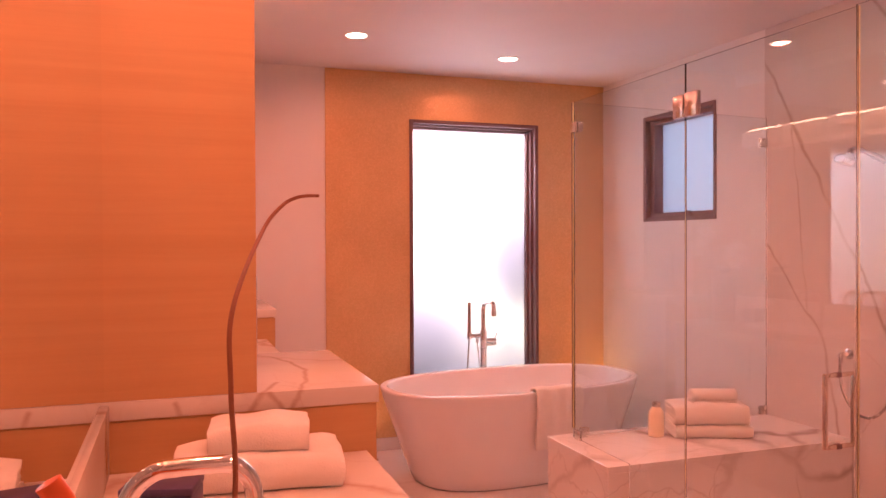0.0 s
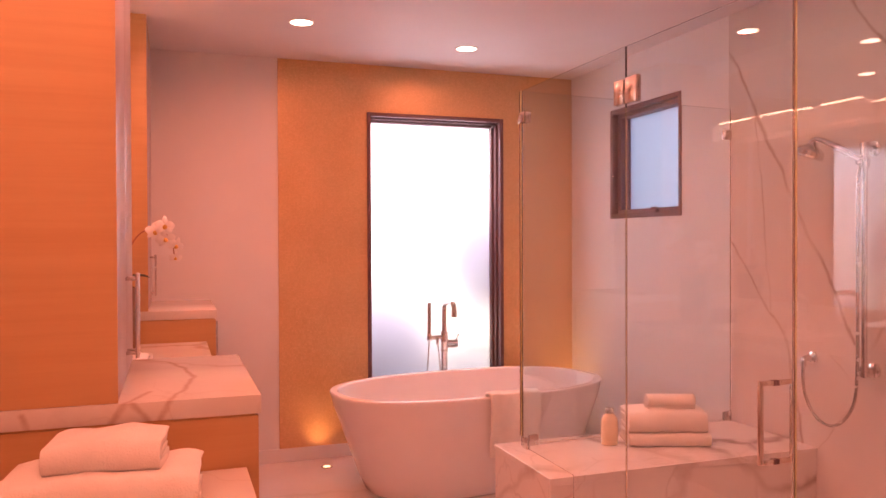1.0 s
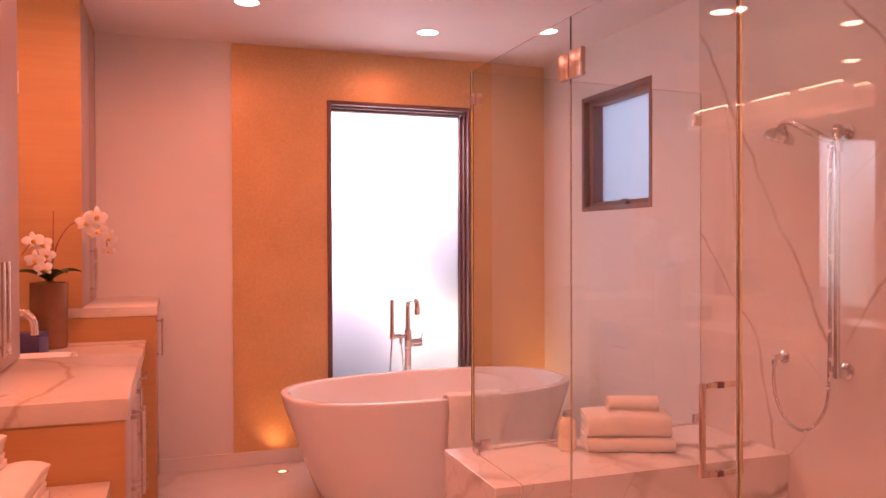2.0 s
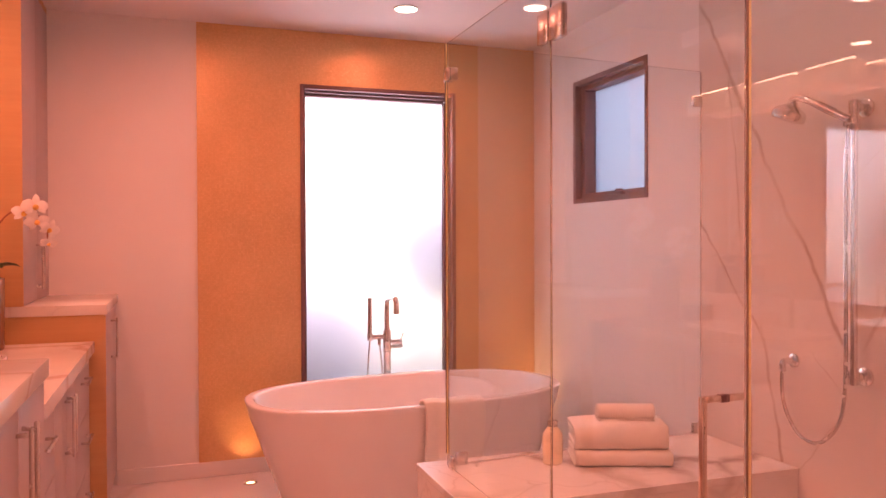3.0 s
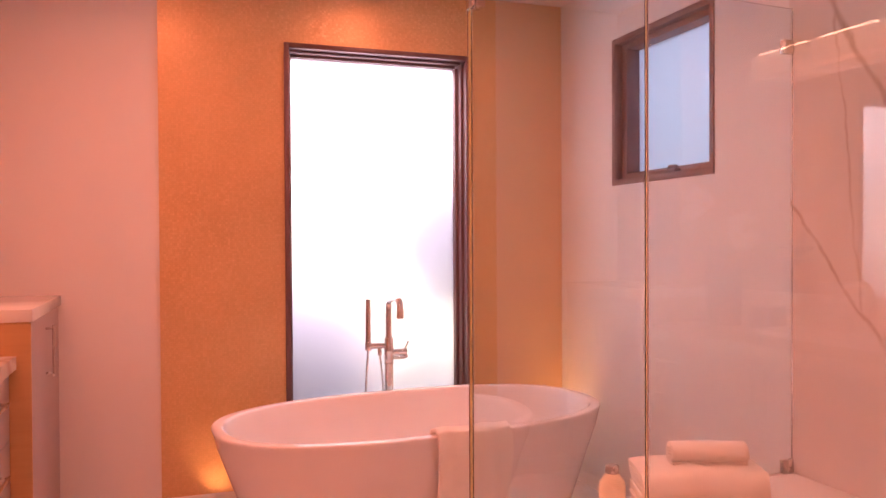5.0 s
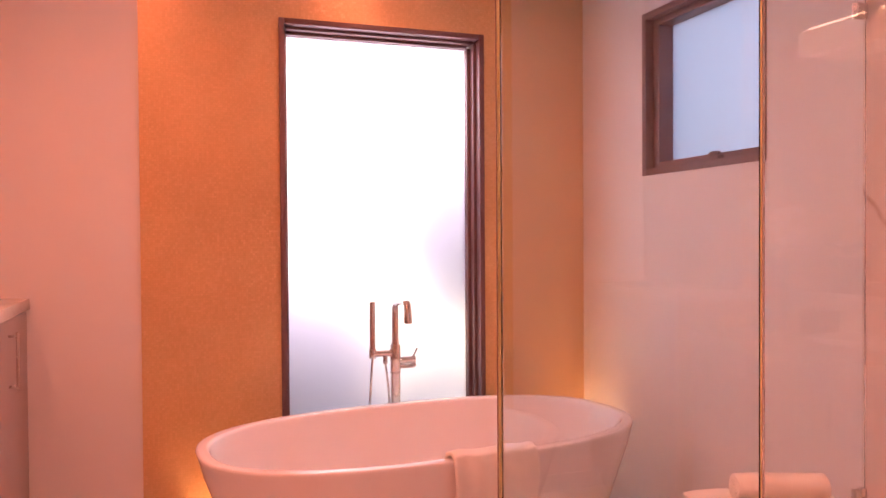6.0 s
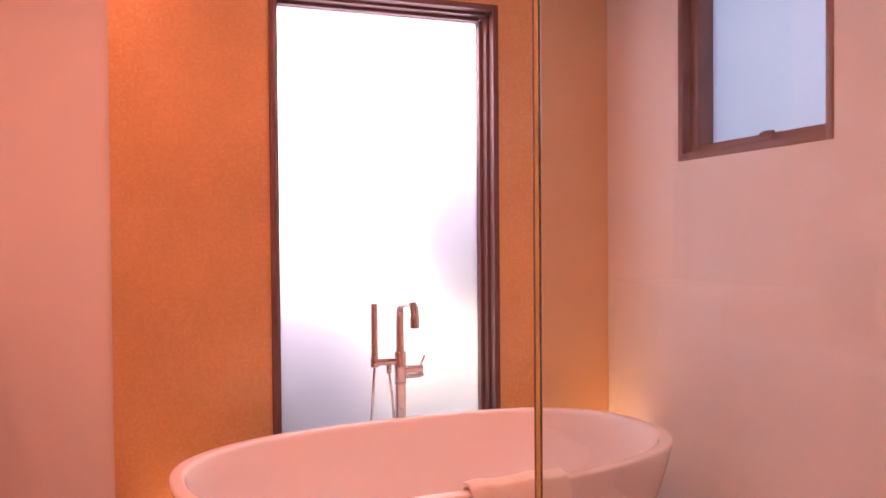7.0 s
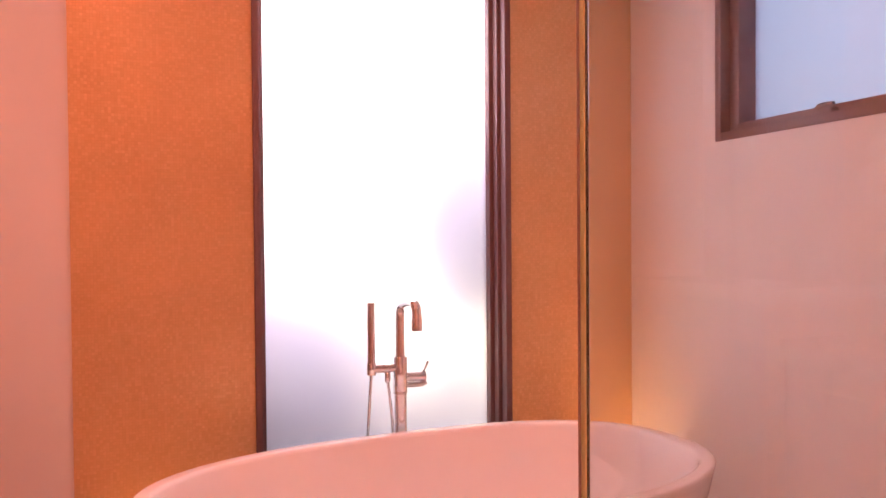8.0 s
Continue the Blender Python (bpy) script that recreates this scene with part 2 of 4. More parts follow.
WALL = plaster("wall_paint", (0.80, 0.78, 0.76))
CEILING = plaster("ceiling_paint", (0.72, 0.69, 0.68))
TRIM = worn("trim_paint", (0.80, 0.78, 0.76), 0.35)
FLOOR = marble("floor_stone", (0.62, 0.58, 0.55), 0.8, (0.1, 0.2, 1.2), 0.22, (0.74, 0.71, 0.70))
MARBLE = marble("veined_marble", (0.30, 0.23, 0.19), 0.62)
SLAB = slab_wall("marble_slab")
TOP = marble("counter_marble", (0.52, 0.38, 0.30), 1.0, (0.2, 0.4, 0.3), 0.16, (0.75, 0.70, 0.63), width=0.04, gate_at=(0.26, 0.48))
RAISED = add_veins(marble("raised_marble", (0.56, 0.44, 0.36), 1.0, (1.2, 0.4, 2.3), 0.16, (0.75, 0.70, 0.63), width=0.02, gate_at=(0.45, 0.62)), (
    ((0.60, 2.48, 1.09), (0.70, 2.40, 1.09), (0.742, 2.26, 1.09), (0.768, 2.08, 1.09), (0.738, 1.91, 1.09), (0.701, 1.76, 1.09), (0.674, 1.76, 1.035)),
    ((0.565, 1.76, 1.035), (0.602, 1.76, 1.088), (0.66, 1.90, 1.09)),
    ((0.615, 1.76, 1.088), (0.655, 1.76, 1.038)),
    ((0.380, 1.76, 1.075), (0.391, 1.76, 1.035)),
), (0.47, 0.34, 0.26), 0.013, 0.75)
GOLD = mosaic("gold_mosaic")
WOOD = wood("oak_side", (0.535, 0.315, 0.130), (0.585, 0.355, 0.155))
FRONT = worn("lacquered_front", (0.47, 0.37, 0.35), 0.3)
TOE = worn("toe_kick", (0.25, 0.17, 0.13), 0.5)
CHROME = worn("chrome", (0.86, 0.83, 0.81), 0.09, 1.0, 0.06)
STEEL = worn("brushed_steel", (0.72, 0.68, 0.64), 0.22, 1.0)
PULL = worn("champagne_steel", (0.88, 0.74, 0.62), 0.16, 1.0, 0.06)
BRONZE = worn("bronze_frame", (0.17, 0.095, 0.095), 0.40, 0.0)
ENAMEL = worn("white_enamel", (0.86, 0.84, 0.83), 0.075, 0.0, 0.03, 6.0, 0.97)
TOWEL = cloth("white_towel", (0.86, 0.83, 0.76))
MIRROR = material("mirror_glass", (0.92, 0.93, 0.92), 0.015, 1.0)
PETAL = worn("orchid_petal", (0.85, 0.80, 0.76), 0.55, Subsurface_Weight=0.0)
LIP = worn("orchid_lip", (0.75, 0.45, 0.10), 0.5)
STEM = worn("orchid_stem", (0.33, 0.13, 0.065), 0.55)
LEAF = worn("orchid_leaf", (0.045, 0.075, 0.02), 0.35)
MOSS = worn("moss", (0.30, 0.22, 0.05), 0.95, scale=120.0)
VASE = worn("vase_glaze", (0.25, 0.12, 0.06), 0.08, 0.1, 0.06, 9.0, 0.7)
LOTION = worn("amber_lotion", (0.95, 0.82, 0.60), 0.12, scale=12.0, tone=0.94)
CUP = worn("dark_box", (0.07, 0.05, 0.13), 0.4)
ORANGE = worn("orange_plastic", (0.75, 0.16, 0.04), 0.35)
BUSH = worn("garden_leaf", (0.12, 0.12, 0.12), 0.6)
EARTH = worn("garden_ground", (0.11, 0.10, 0.06), 0.95, scale=2.0, tone=0.7)


def glass(name, color, rough=0.0, ior=1.45):
    m = material(name, color, rough)
    b = m.node_tree.nodes["Principled BSDF"]
    b.inputs["Transmission Weight"].default_value = 1.0
    b.inputs["IOR"].default_value = ior
    return m


GLASS = glass("clear_glass", (0.885, 0.95, 0.98))


def frosted(name, color, mix=0.75):
    m = glass(name, color, 0.55, 1.2)
    out = m.node_tree.nodes["Material Output"]
    tr = node(m, "ShaderNodeBsdfTranslucent")
    tr.inputs["Color"].default_value = (*color, 1)
    sh = node(m, "ShaderNodeMixShader", Fac=mix)
    link(m, m.node_tree.nodes["Principled BSDF"].outputs["BSDF"], sh.inputs[1])
    link(m, tr.outputs["BSDF"], sh.inputs[2])
    link(m, sh.outputs["Shader"], out.inputs["Surface"])
    return m


VEIL = frosted("shade_glass", (0.95, 0.86, 0.78), 0.85)
# gold tint paints the light caught in the polished glass edges
EDGE_GLINT = frosted("lit_edge_strip", (0.99, 0.91, 0.58), 0.7)
FROST = frosted("frosted_glass", (0.93, 0.93, 0.95))


def glow(name, color, strength):
    m = material(name, color, 0.4)
    b = m.node_tree.nodes["Principled BSDF"]
    b.inputs["Emission Color"].default_value = (*color, 1)
    b.inputs["Emission Strength"].default_value = strength
    return m


BULB = glow("lamp_glow", (1.0, 0.80, 0.62), 9.0)
EMBER = glow("floor_lamp_glow", (1.0, 0.66, 0.40), 2.6)
SHADE = glow("shade_glow", (1.0, 0.48, 0.30), 21.0)

# ---- mesh helpers ----


def mesh_from(name, bm, mat, smooth=True, angle=35):
    me = bpy.data.meshes.new(name)
    bmesh.ops.recalc_face_normals(bm, faces=bm.faces)
    bm.to_mesh(me)
    bm.free()
    me.materials.append(mat)
    if smooth:
        me.polygons.foreach_set("use_smooth", [True] * len(me.polygons))
        me.set_sharp_from_angle(angle=radians(angle))
    return me


def part(name, bm, mat, parent=None, label="", smooth=True, angle=35):
    ob = new(name, mesh_from(name, bm, mat, smooth, angle))
    if parent is not None:
        ob.parent = parent
    if label:
        tagged(ob, label)
    return ob


def thing(name, label, category, at=(0, 0, 0), group="", kind=""):
    ob = new(name)
    ob.empty_display_size = 0.05
    ob.location = at
    return tagged(ob, label, category, group, kind)


def box(x0, x1, y0, y1, z0, z1, bevel=0.0, seg=2, bm=None):
    """A bevelled block, in a bmesh of its own or added to one."""
    b = bmesh.new()
    bmesh.ops.create_cube(b, size=1)
    for v in b.verts:
        v.co = Vector(((x0 + x1) / 2 + v.co.x * (x1 - x0), (y0 + y1) / 2 + v.co.y * (y1 - y0), (z0 + z1) / 2 + v.co.z * (z1 - z0)))
    if bevel:
        bmesh.ops.bevel(b, geom=b.edges[:], offset=bevel, segments=seg, profile=0.5, affect="EDGES")
    return join(bm, b)


def join(bm, b):
    if bm is None:
        return b
    me = bpy.data.meshes.new("piece")
    b.to_mesh(me)
    b.free()
    bm.from_mesh(me)
    bpy.data.meshes.remove(me)
    return bm


def lathe(profile, seg=32, center=(0, 0, 0), bm=None, caps=True):
    """A turned body from (radius, height) pairs."""
    b = bmesh.new()
    rings = []
    for r, z in profile:
        rings.append([b.verts.new((center[0] + r * math.cos(2 * math.pi * i / seg), center[1] + r * math.sin(2 * math.pi * i / seg), center[2] + z)) for i in range(seg)])
    for a, c in zip(rings, rings[1:]):
        for i in range(seg):
            b.faces.new((a[i], a[(i + 1) % seg], c[(i + 1) % seg], c[i]))
    if caps:
        b.faces.new(list(reversed(rings[0])))
        b.faces.new(rings[-1])
    return join(bm, b)


def tube(points, radius, seg=10, bm=None, smooth=8, end=None):
    """A round bar along a smooth line through points; end: the radius at the far end."""
    pts = [Vector(p) for p in points]
    line = []
    if smooth and len(pts) > 2:
        for i in range(len(pts) - 1):
            p0, p1, p2, p3 = pts[max(i - 1, 0)], pts[i], pts[i + 1], pts[min(i + 2, len(pts) - 1)]
            for k in range(smooth):
                u = k / smooth
                line.append(0.5 * ((2 * p1) + (p2 - p0) * u + (2 * p0 - 5 * p1 + 4 * p2 - p3) * u * u + (3 * p1 - p0 - 3 * p2 + p3) * u ** 3))
        line.append(pts[-1])
    else:
        line = pts
    b = bmesh.new()
    rings, up = [], None
    for i, p in enumerate(line):
        d = (line[min(i + 1, len(line) - 1)] - line[max(i - 1, 0)]).normalized()
        if up is None:
            up = d.orthogonal().normalized()
        up = (up - d * up.dot(d)).normalized()
        side = d.cross(up)
        r = radius if end is None else radius + (end - radius) * i / max(len(line) - 1, 1)
        rings.append([b.verts.new(p + r * (math.cos(2 * math.pi * k / seg) * up + math.sin(2 * math.pi * k / seg) * side)) for k in range(seg)])
    for a, c in zip(rings, rings[1:]):
        for i in range(seg):
            b.faces.new((a[i], a[(i + 1) % seg], c[(i + 1) % seg], c[i]))
    b.faces.new(list(reversed(rings[0])))
    b.faces.new(rings[-1])
    return join(bm, b)


def turn_to(bm, m):
    bmesh.ops.transform(bm, matrix=m, verts=bm.verts[:])
    return bm


def structure(name, bm, mat, label, category, smooth=False):
    ob = part(name, bm, mat, None, "", smooth)
    return tagged(ob, label, category, "", "structure")


# ---- the shell of the room ----
WX0, WX1, WZ0, WZ1 = 1.985, 3.008, 0.12, 2.370       # tall window
VY0, VY1, VZ0, VZ1 = 3.63, 4.42, 1.626, 2.372        # small window

structure("floor", box(LEFT - 0.15, RIGHT + 0.15, REAR - 0.15, BACK + 0.2, -0.12, 0.0), FLOOR, "pale polished stone floor with faint veins", "floor")
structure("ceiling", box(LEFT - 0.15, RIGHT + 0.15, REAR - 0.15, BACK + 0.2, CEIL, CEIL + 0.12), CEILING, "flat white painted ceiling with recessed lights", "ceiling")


def wall_with_hole(axis, a0, a1, d0, d1, h0, h1, z0=0.0, z1=CEIL):
    """A wall from a0 to a1 along an axis, d0 to d1 thick, with an opening h0=(along, z) to h1."""
    bm = bmesh.new()
    for p, q, r, s in ((a0, h0[0], z0, z1), (h1[0], a1, z0, z1), (h0[0], h1[0], z0, h0[1]), (h0[0], h1[0], h1[1], z1)):
        if s - r < 1e-4:
            continue
        if axis == "x":
            box(p, q, d0, d1, r, s, bm=bm)
        else:
            box(d0, d1, p, q, r, s, bm=bm)
    return bm


structure("wall_north", wall_with_hole("x", LEFT - 0.15, RIGHT + 0.15, BACK + 0.012, BACK + 0.17, (WX0, WZ0), (WX1, WZ1)), WALL, "smooth white painted wall around the tall window", "wall")
structure("wall_east", wall_with_hole("y", REAR - 0.15, BACK + 0.012, RIGHT, RIGHT + 0.15, (VY0, VZ0), (VY1, VZ1)), WALL, "smooth white painted wall with a small window", "wall")
structure("wall_west", box(LEFT - 0.15, LEFT, REAR - 0.15, BACK + 0.012, 0, CEIL), WALL, "smooth white painted wall behind the vanities", "wall")
structure("wall_south", box(LEFT, RIGHT, REAR - 0.15, REAR, 0, CEIL), WALL, "plain white painted wall", "wall")
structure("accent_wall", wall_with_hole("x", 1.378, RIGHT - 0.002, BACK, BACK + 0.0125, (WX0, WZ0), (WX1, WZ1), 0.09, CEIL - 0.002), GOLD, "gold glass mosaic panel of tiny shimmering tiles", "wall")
structure("baseboard", box(0.93, RIGHT - 0.002, BACK - 0.004, BACK + 0.012, 0.0, 0.09, 0.003), WALL, "low white painted baseboard", "baseboard")
structure("marble_wall", box(RIGHT - 0.012, RIGHT - 0.001, 0.3, 3.2, 0.0, CEIL - 0.002), SLAB, "polished white marble slab wall with brown veins", "wall")


# ---- windows ----
def tall_window():
    w = thing("window_1", "tall frosted window in a dark bronze frame", "window", kind="structure")
    y0, y1 = BACK - 0.012, BACK + 0.15
    f = 0.026
    part("jamb", box(WX0, WX0 + f, y0, y1, WZ0, WZ1, 0.002), BRONZE, w)
    part("jamb", box(WX1 - f, WX1, y0, y1, WZ0, WZ1, 0.002), BRONZE, w)
    part("head", box(WX0 + f, WX1 - f, y0, y1, WZ1 - f, WZ1, 0.002), BRONZE, w)
    part("sill", box(WX0 + f, WX1 - f, y0, y1, WZ0, WZ0 + f, 0.002), BRONZE, w)
    for left, right, ya, yb in ((0.010, 0.016, BACK + 0.035, y1), (0.020, 0.034, BACK + 0.075, y1 - 0.001)):
        a, b, c, top = f - 0.003, f + left, f + right, f + right * 0.85
        part("stop", box(WX1 - c, WX1 - a, ya, yb, WZ0 + b, WZ1 - top, 0.0015), BRONZE, w)
        part("stop", box(WX0 + a, WX0 + b, ya, yb, WZ0 + b, WZ1 - top, 0.0015), BRONZE, w)
        part("stop", box(WX0 + b, WX1 - c, ya, yb, WZ1 - top, WZ1 - a, 0.0015), BRONZE, w)
        part("stop", box(WX0 + b, WX1 - c, ya, yb, WZ0 + a, WZ0 + b, 0.0015), BRONZE, w)
    part("pane", box(WX0 + 0.045, WX1 - 0.058, BACK + 0.115, BACK + 0.121, WZ0 + 0.045, WZ1 - 0.045), FROST, w, "frosted glass pane glowing with daylight", False)
    return w


def small_window():
    w = thing("window_2", "small frosted casement window in a dark bronze frame", "window", kind="structure")
    x0, x1 = RIGHT - 0.004, RIGHT + 0.15
    f = 0.03
    part("jamb", box(x0, x1, VY0, VY0 + f, VZ0, VZ1, 0.002), BRONZE, w)
    part("jamb", box(x0, x1, VY1 - f, VY1, VZ0, VZ1, 0.002), BRONZE, w)
    part("head", box(x0, x1, VY0 + f, VY1 - f, VZ1 - f, VZ1, 0.002), BRONZE, w)
    part("sill", box(x0, x1, VY0 + f, VY1 - f, VZ0, VZ0 + f, 0.002), BRONZE, w)
    g = f + 0.03
    part("sash", box(x0 + 0.04, x1 - 0.01, VY0 + f, VY0 + g, VZ0 + f, VZ1 - f, 0.003), BRONZE, w)
    part("sash", box(x0 + 0.04, x1 - 0.01, VY1 - g - 0.018, VY1 - f, VZ0 + f, VZ1 - f, 0.003), BRONZE, w)
    part("sash", box(x0 + 0.04, x1 - 0.01, VY0 + g, VY1 - g, VZ1 - g, VZ1 - f, 0.003), BRONZE, w)
    part("sash", box(x0 + 0.04, x1 - 0.01, VY0 + g, VY1 - g, VZ0 + f, VZ0 + g, 0.003), BRONZE, w)
    part("pane", box(x1 - 0.04, x1 - 0.034, VY0 + g - 0.004, VY1 - g + 0.004, VZ0 + g - 0.004, VZ1 - g + 0.004), FROST, w, "frosted glass pane, pale blue daylight", False)
    part("crank", box(x0 + 0.004, x0 + 0.038, 3.90, 4.02, VZ0 + f, VZ0 + f + 0.018, 0.006), BRONZE, w)
    part("crank_arm", tube([(x0 + 0.02, 3.97, VZ0 + f + 0.018), (x0 + 0.016, 3.955, VZ0 + f + 0.03), (x0 + 0.014, 3.90, VZ0 + f + 0.028)], 0.006), BRONZE, w)
    return w


tall_window()
small_window()


# the garden behind the frosted glass
structure("ground", box(-20, 25, -20, 30, -0.25, -0.125), EARTH, "dry grassy garden ground outside the house", "ground")


def bush(name, center, size, count, seed):
    rnd = random.Random(seed)
    ob = thing(name, "dark green garden shrub shading the frosted window from behind", "shrub", (center[0], center[1], 0))
    part("trunk", tube([(0, 0, -0.1), (0.02, 0, center[2] * 0.6), (0, 0, center[2])], 0.03, 8, end=0.012), STEM, ob)
    bm = bmesh.new()
    for i in range(count):
        while True:
            p = Vector((rnd.uniform(-1, 1), rnd.uniform(-1, 1), rnd.uniform(-1, 1)))
            if p.length < 1:
                break
        p = Vector((p.x * size[0], p.y * size[1], center[2] + p.z * size[2]))
        a = Vector((rnd.uniform(-1, 1), rnd.uniform(-1, 1), rnd.uniform(-1, 1))).normalized() * rnd.uniform(0.04, 0.08)
        b = a.orthogonal().normalized() * a.length * 0.45
        vs = [bm.verts.new(p + q) for q in (-a, b, a, -b)]
        bm.faces.new(vs)
    part("crown", bm, BUSH, ob, "", False)
    return ob


bush("shrub", (2.02, 5.56, 0.84), (0.50, 0.14, 0.52), 1150, 3)
bush("shrub", (2.83, 5.54, 1.56), (0.25, 0.14, 0.42), 520, 4)
# this low shrub is added to dim the lower part of the pane
bush("shrub", (2.72, 5.62, 0.46), (0.62, 0.20, 0.50), 800, 5)


# ---- ceiling lights, partly added fill, and floor lights ----
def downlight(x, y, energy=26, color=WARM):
    d = thing("ceiling_light", "round recessed downlight, lit, with a white trim ring, real or added as fill", "ceiling light", (x, y, CEIL), "recessed downlights")
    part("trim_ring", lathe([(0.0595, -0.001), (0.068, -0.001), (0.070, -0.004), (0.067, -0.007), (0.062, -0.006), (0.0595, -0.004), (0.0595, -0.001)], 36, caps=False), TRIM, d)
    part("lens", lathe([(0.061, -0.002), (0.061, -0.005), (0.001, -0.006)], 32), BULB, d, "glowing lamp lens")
    lamp("downlight_or_fill_lamp", "AREA", energy * 0.13, color, look((x, y, CEIL - 0.010), (x, y + 0.0001, 0)), 0.10, spread=168)
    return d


# the first two are in view; the last four are unseen, added as fill
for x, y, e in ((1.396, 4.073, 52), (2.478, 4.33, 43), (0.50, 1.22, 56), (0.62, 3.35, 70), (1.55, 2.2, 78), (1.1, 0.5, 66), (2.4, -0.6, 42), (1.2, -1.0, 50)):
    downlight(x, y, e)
# no lamp is known here; added to brighten the bench and its towels
downlight(2.93, 2.45, 17, (1.0, 0.52, 0.40))


def uplight(x, y, aim, power=6):
    d = thing("floor_uplight", "small round recessed floor light, lit, steel rim", "floor light", (x, y, 0), "floor lights along the gold wall")
    part("rim", lathe([(0.024, 0.001), (0.040, 0.001), (0.040, 0.004), (0.030, 0.006), (0.024, 0.004), (0.024, 0.001)], 28, caps=False), STEEL, d)
    part("lens", lathe([(0.0245, 0.001), (0.0245, 0.003), (0.001, 0.0035)], 24), EMBER, d, "glowing lamp lens")
    lamp("uplight_lamp", "SPOT", power, (1.0, 0.40, 0.16), look((x, y, 0.012), aim), 0.02, cone=76, blend=1.0)
    return d


uplight(1.655, 4.761, (1.655, BACK + 0.02, 0.36), 4.5)
uplight(3.36, 4.80, (RIGHT + 0.02, BACK - 0.08, 0.80), 24)


# ---- bathtub ----
def superoval(a, b, n, seg, z, cx=0.0, cy=0.0):
    out = []
    for i in range(seg):
        u = 2 * math.pi * i / seg
        c, s = math.cos(u), math.sin(u)
        out.append((cx + a * math.copysign(abs(c) ** (2 / n), c), cy + b * math.copysign(abs(s) ** (2 / n), s), z))
    return out


TUB = (2.468, 4.242)
TA, TB, TN, TH = 0.890, 0.479, 2.5, 0.596
TURN = 5.4            # degrees by which the tub stands askew


def bathtub():
    t = thing("bathtub", "white glossy oval freestanding bathtub on the stone floor", "bathtub", (TUB[0], TUB[1], 0))
    t.rotation_euler.z = radians(TURN)
    seg = 96
    rings = []
    for k, z in ((0.74, 0.0), (0.765, 0.012), (0.80, 0.08), (0.865, 0.24), (0.93, 0.40), (0.975, 0.51), (0.992, 0.57), (0.998, TH - 0.010), (0.996, TH - 0.004), (0.990, TH - 0.0006), (0.986, TH)):
        rings.append((TA * k, TB * k, z))
    for d, z in ((0.026, TH), (0.030, TH - 0.0006), (0.036, TH - 0.004), (0.042, TH - 0.014), (0.06, 0.50), (0.10, 0.34), (0.16, 0.20), (0.24, 0.145), (0.36, 0.13)):
        rings.append((TA - d - 0.01, TB - d - 0.01, z))
    bm = bmesh.new()
    vs = [[bm.verts.new(p) for p in superoval(a, b, TN, seg, z)] for a, b, z in rings]
    for p, q in zip(vs, vs[1:]):
        for i in range(seg):
            bm.faces.new((p[i], p[(i + 1) % seg], q[(i + 1) % seg], q[i]))
    bm.faces.new(list(reversed(vs[0])))
    bm.faces.new(vs[-1])
    part("basin", bm, ENAMEL, t, "", True, 60)
    part("drain", lathe([(0.03, 0.1305), (0.032, 0.133), (0.026, 0.136), (0.001, 0.1365)], 24), CHROME, t)
    return t


bathtub()


def tub_towel():
    """A folded hand towel over the near rim, in the tub's own axes."""
    x0, x1 = -0.122, 0.208
    bm = bmesh.new()
    nx = 24
    rows = []
    path = [(-0.020, 0.25), (-0.019, 0.32), (-0.018, 0.42), (-0.016, 0.52), (-0.012, 0.575), (-0.002, 0.602), (0.020, 0.609), (0.044, 0.603), (0.058, 0.565), (0.068, 0.51), (0.077, 0.47)]
    for i in range(nx + 1):
        x = x0 + (x1 - x0) * i / nx
        c = min(abs(x / TA), 0.999)
        y_rim = -TB * (1 - c ** TN) ** (1 / TN)
        row = []
        for dy, z in path:
            low = max(0.57 - z, 0)
            row.append(bm.verts.new((x + 0.004 * math.sin(z * 30 + i) + 0.03 * low * (0.5 - i / nx), y_rim + dy + low * 0.12 + 0.004 * math.sin(i * 0.9 + z * 9), z + 0.003 * math.sin(i * 0.5))))
        rows.append(row)
    for a, c in zip(rows, rows[1:]):
        for k in range(len(path) - 1):
            bm.faces.new((a[k], c[k], c[k + 1], a[k + 1]))
    ob = part("hand_towel", bm, TOWEL, None)
    ob.matrix_world = pose(TUB[0], TUB[1], 0, 0, 0, TURN)
    solid = ob.modifiers.new("thickness", "SOLIDIFY")
    solid.thickness, solid.offset = 0.016, 1.0
    soft = ob.modifiers.new("soft", "BEVEL")
    soft.width, soft.segments = 0.005, 2
    tagged(ob, "white terry towel draped over the bathtub rim", "towel")


tub_towel()


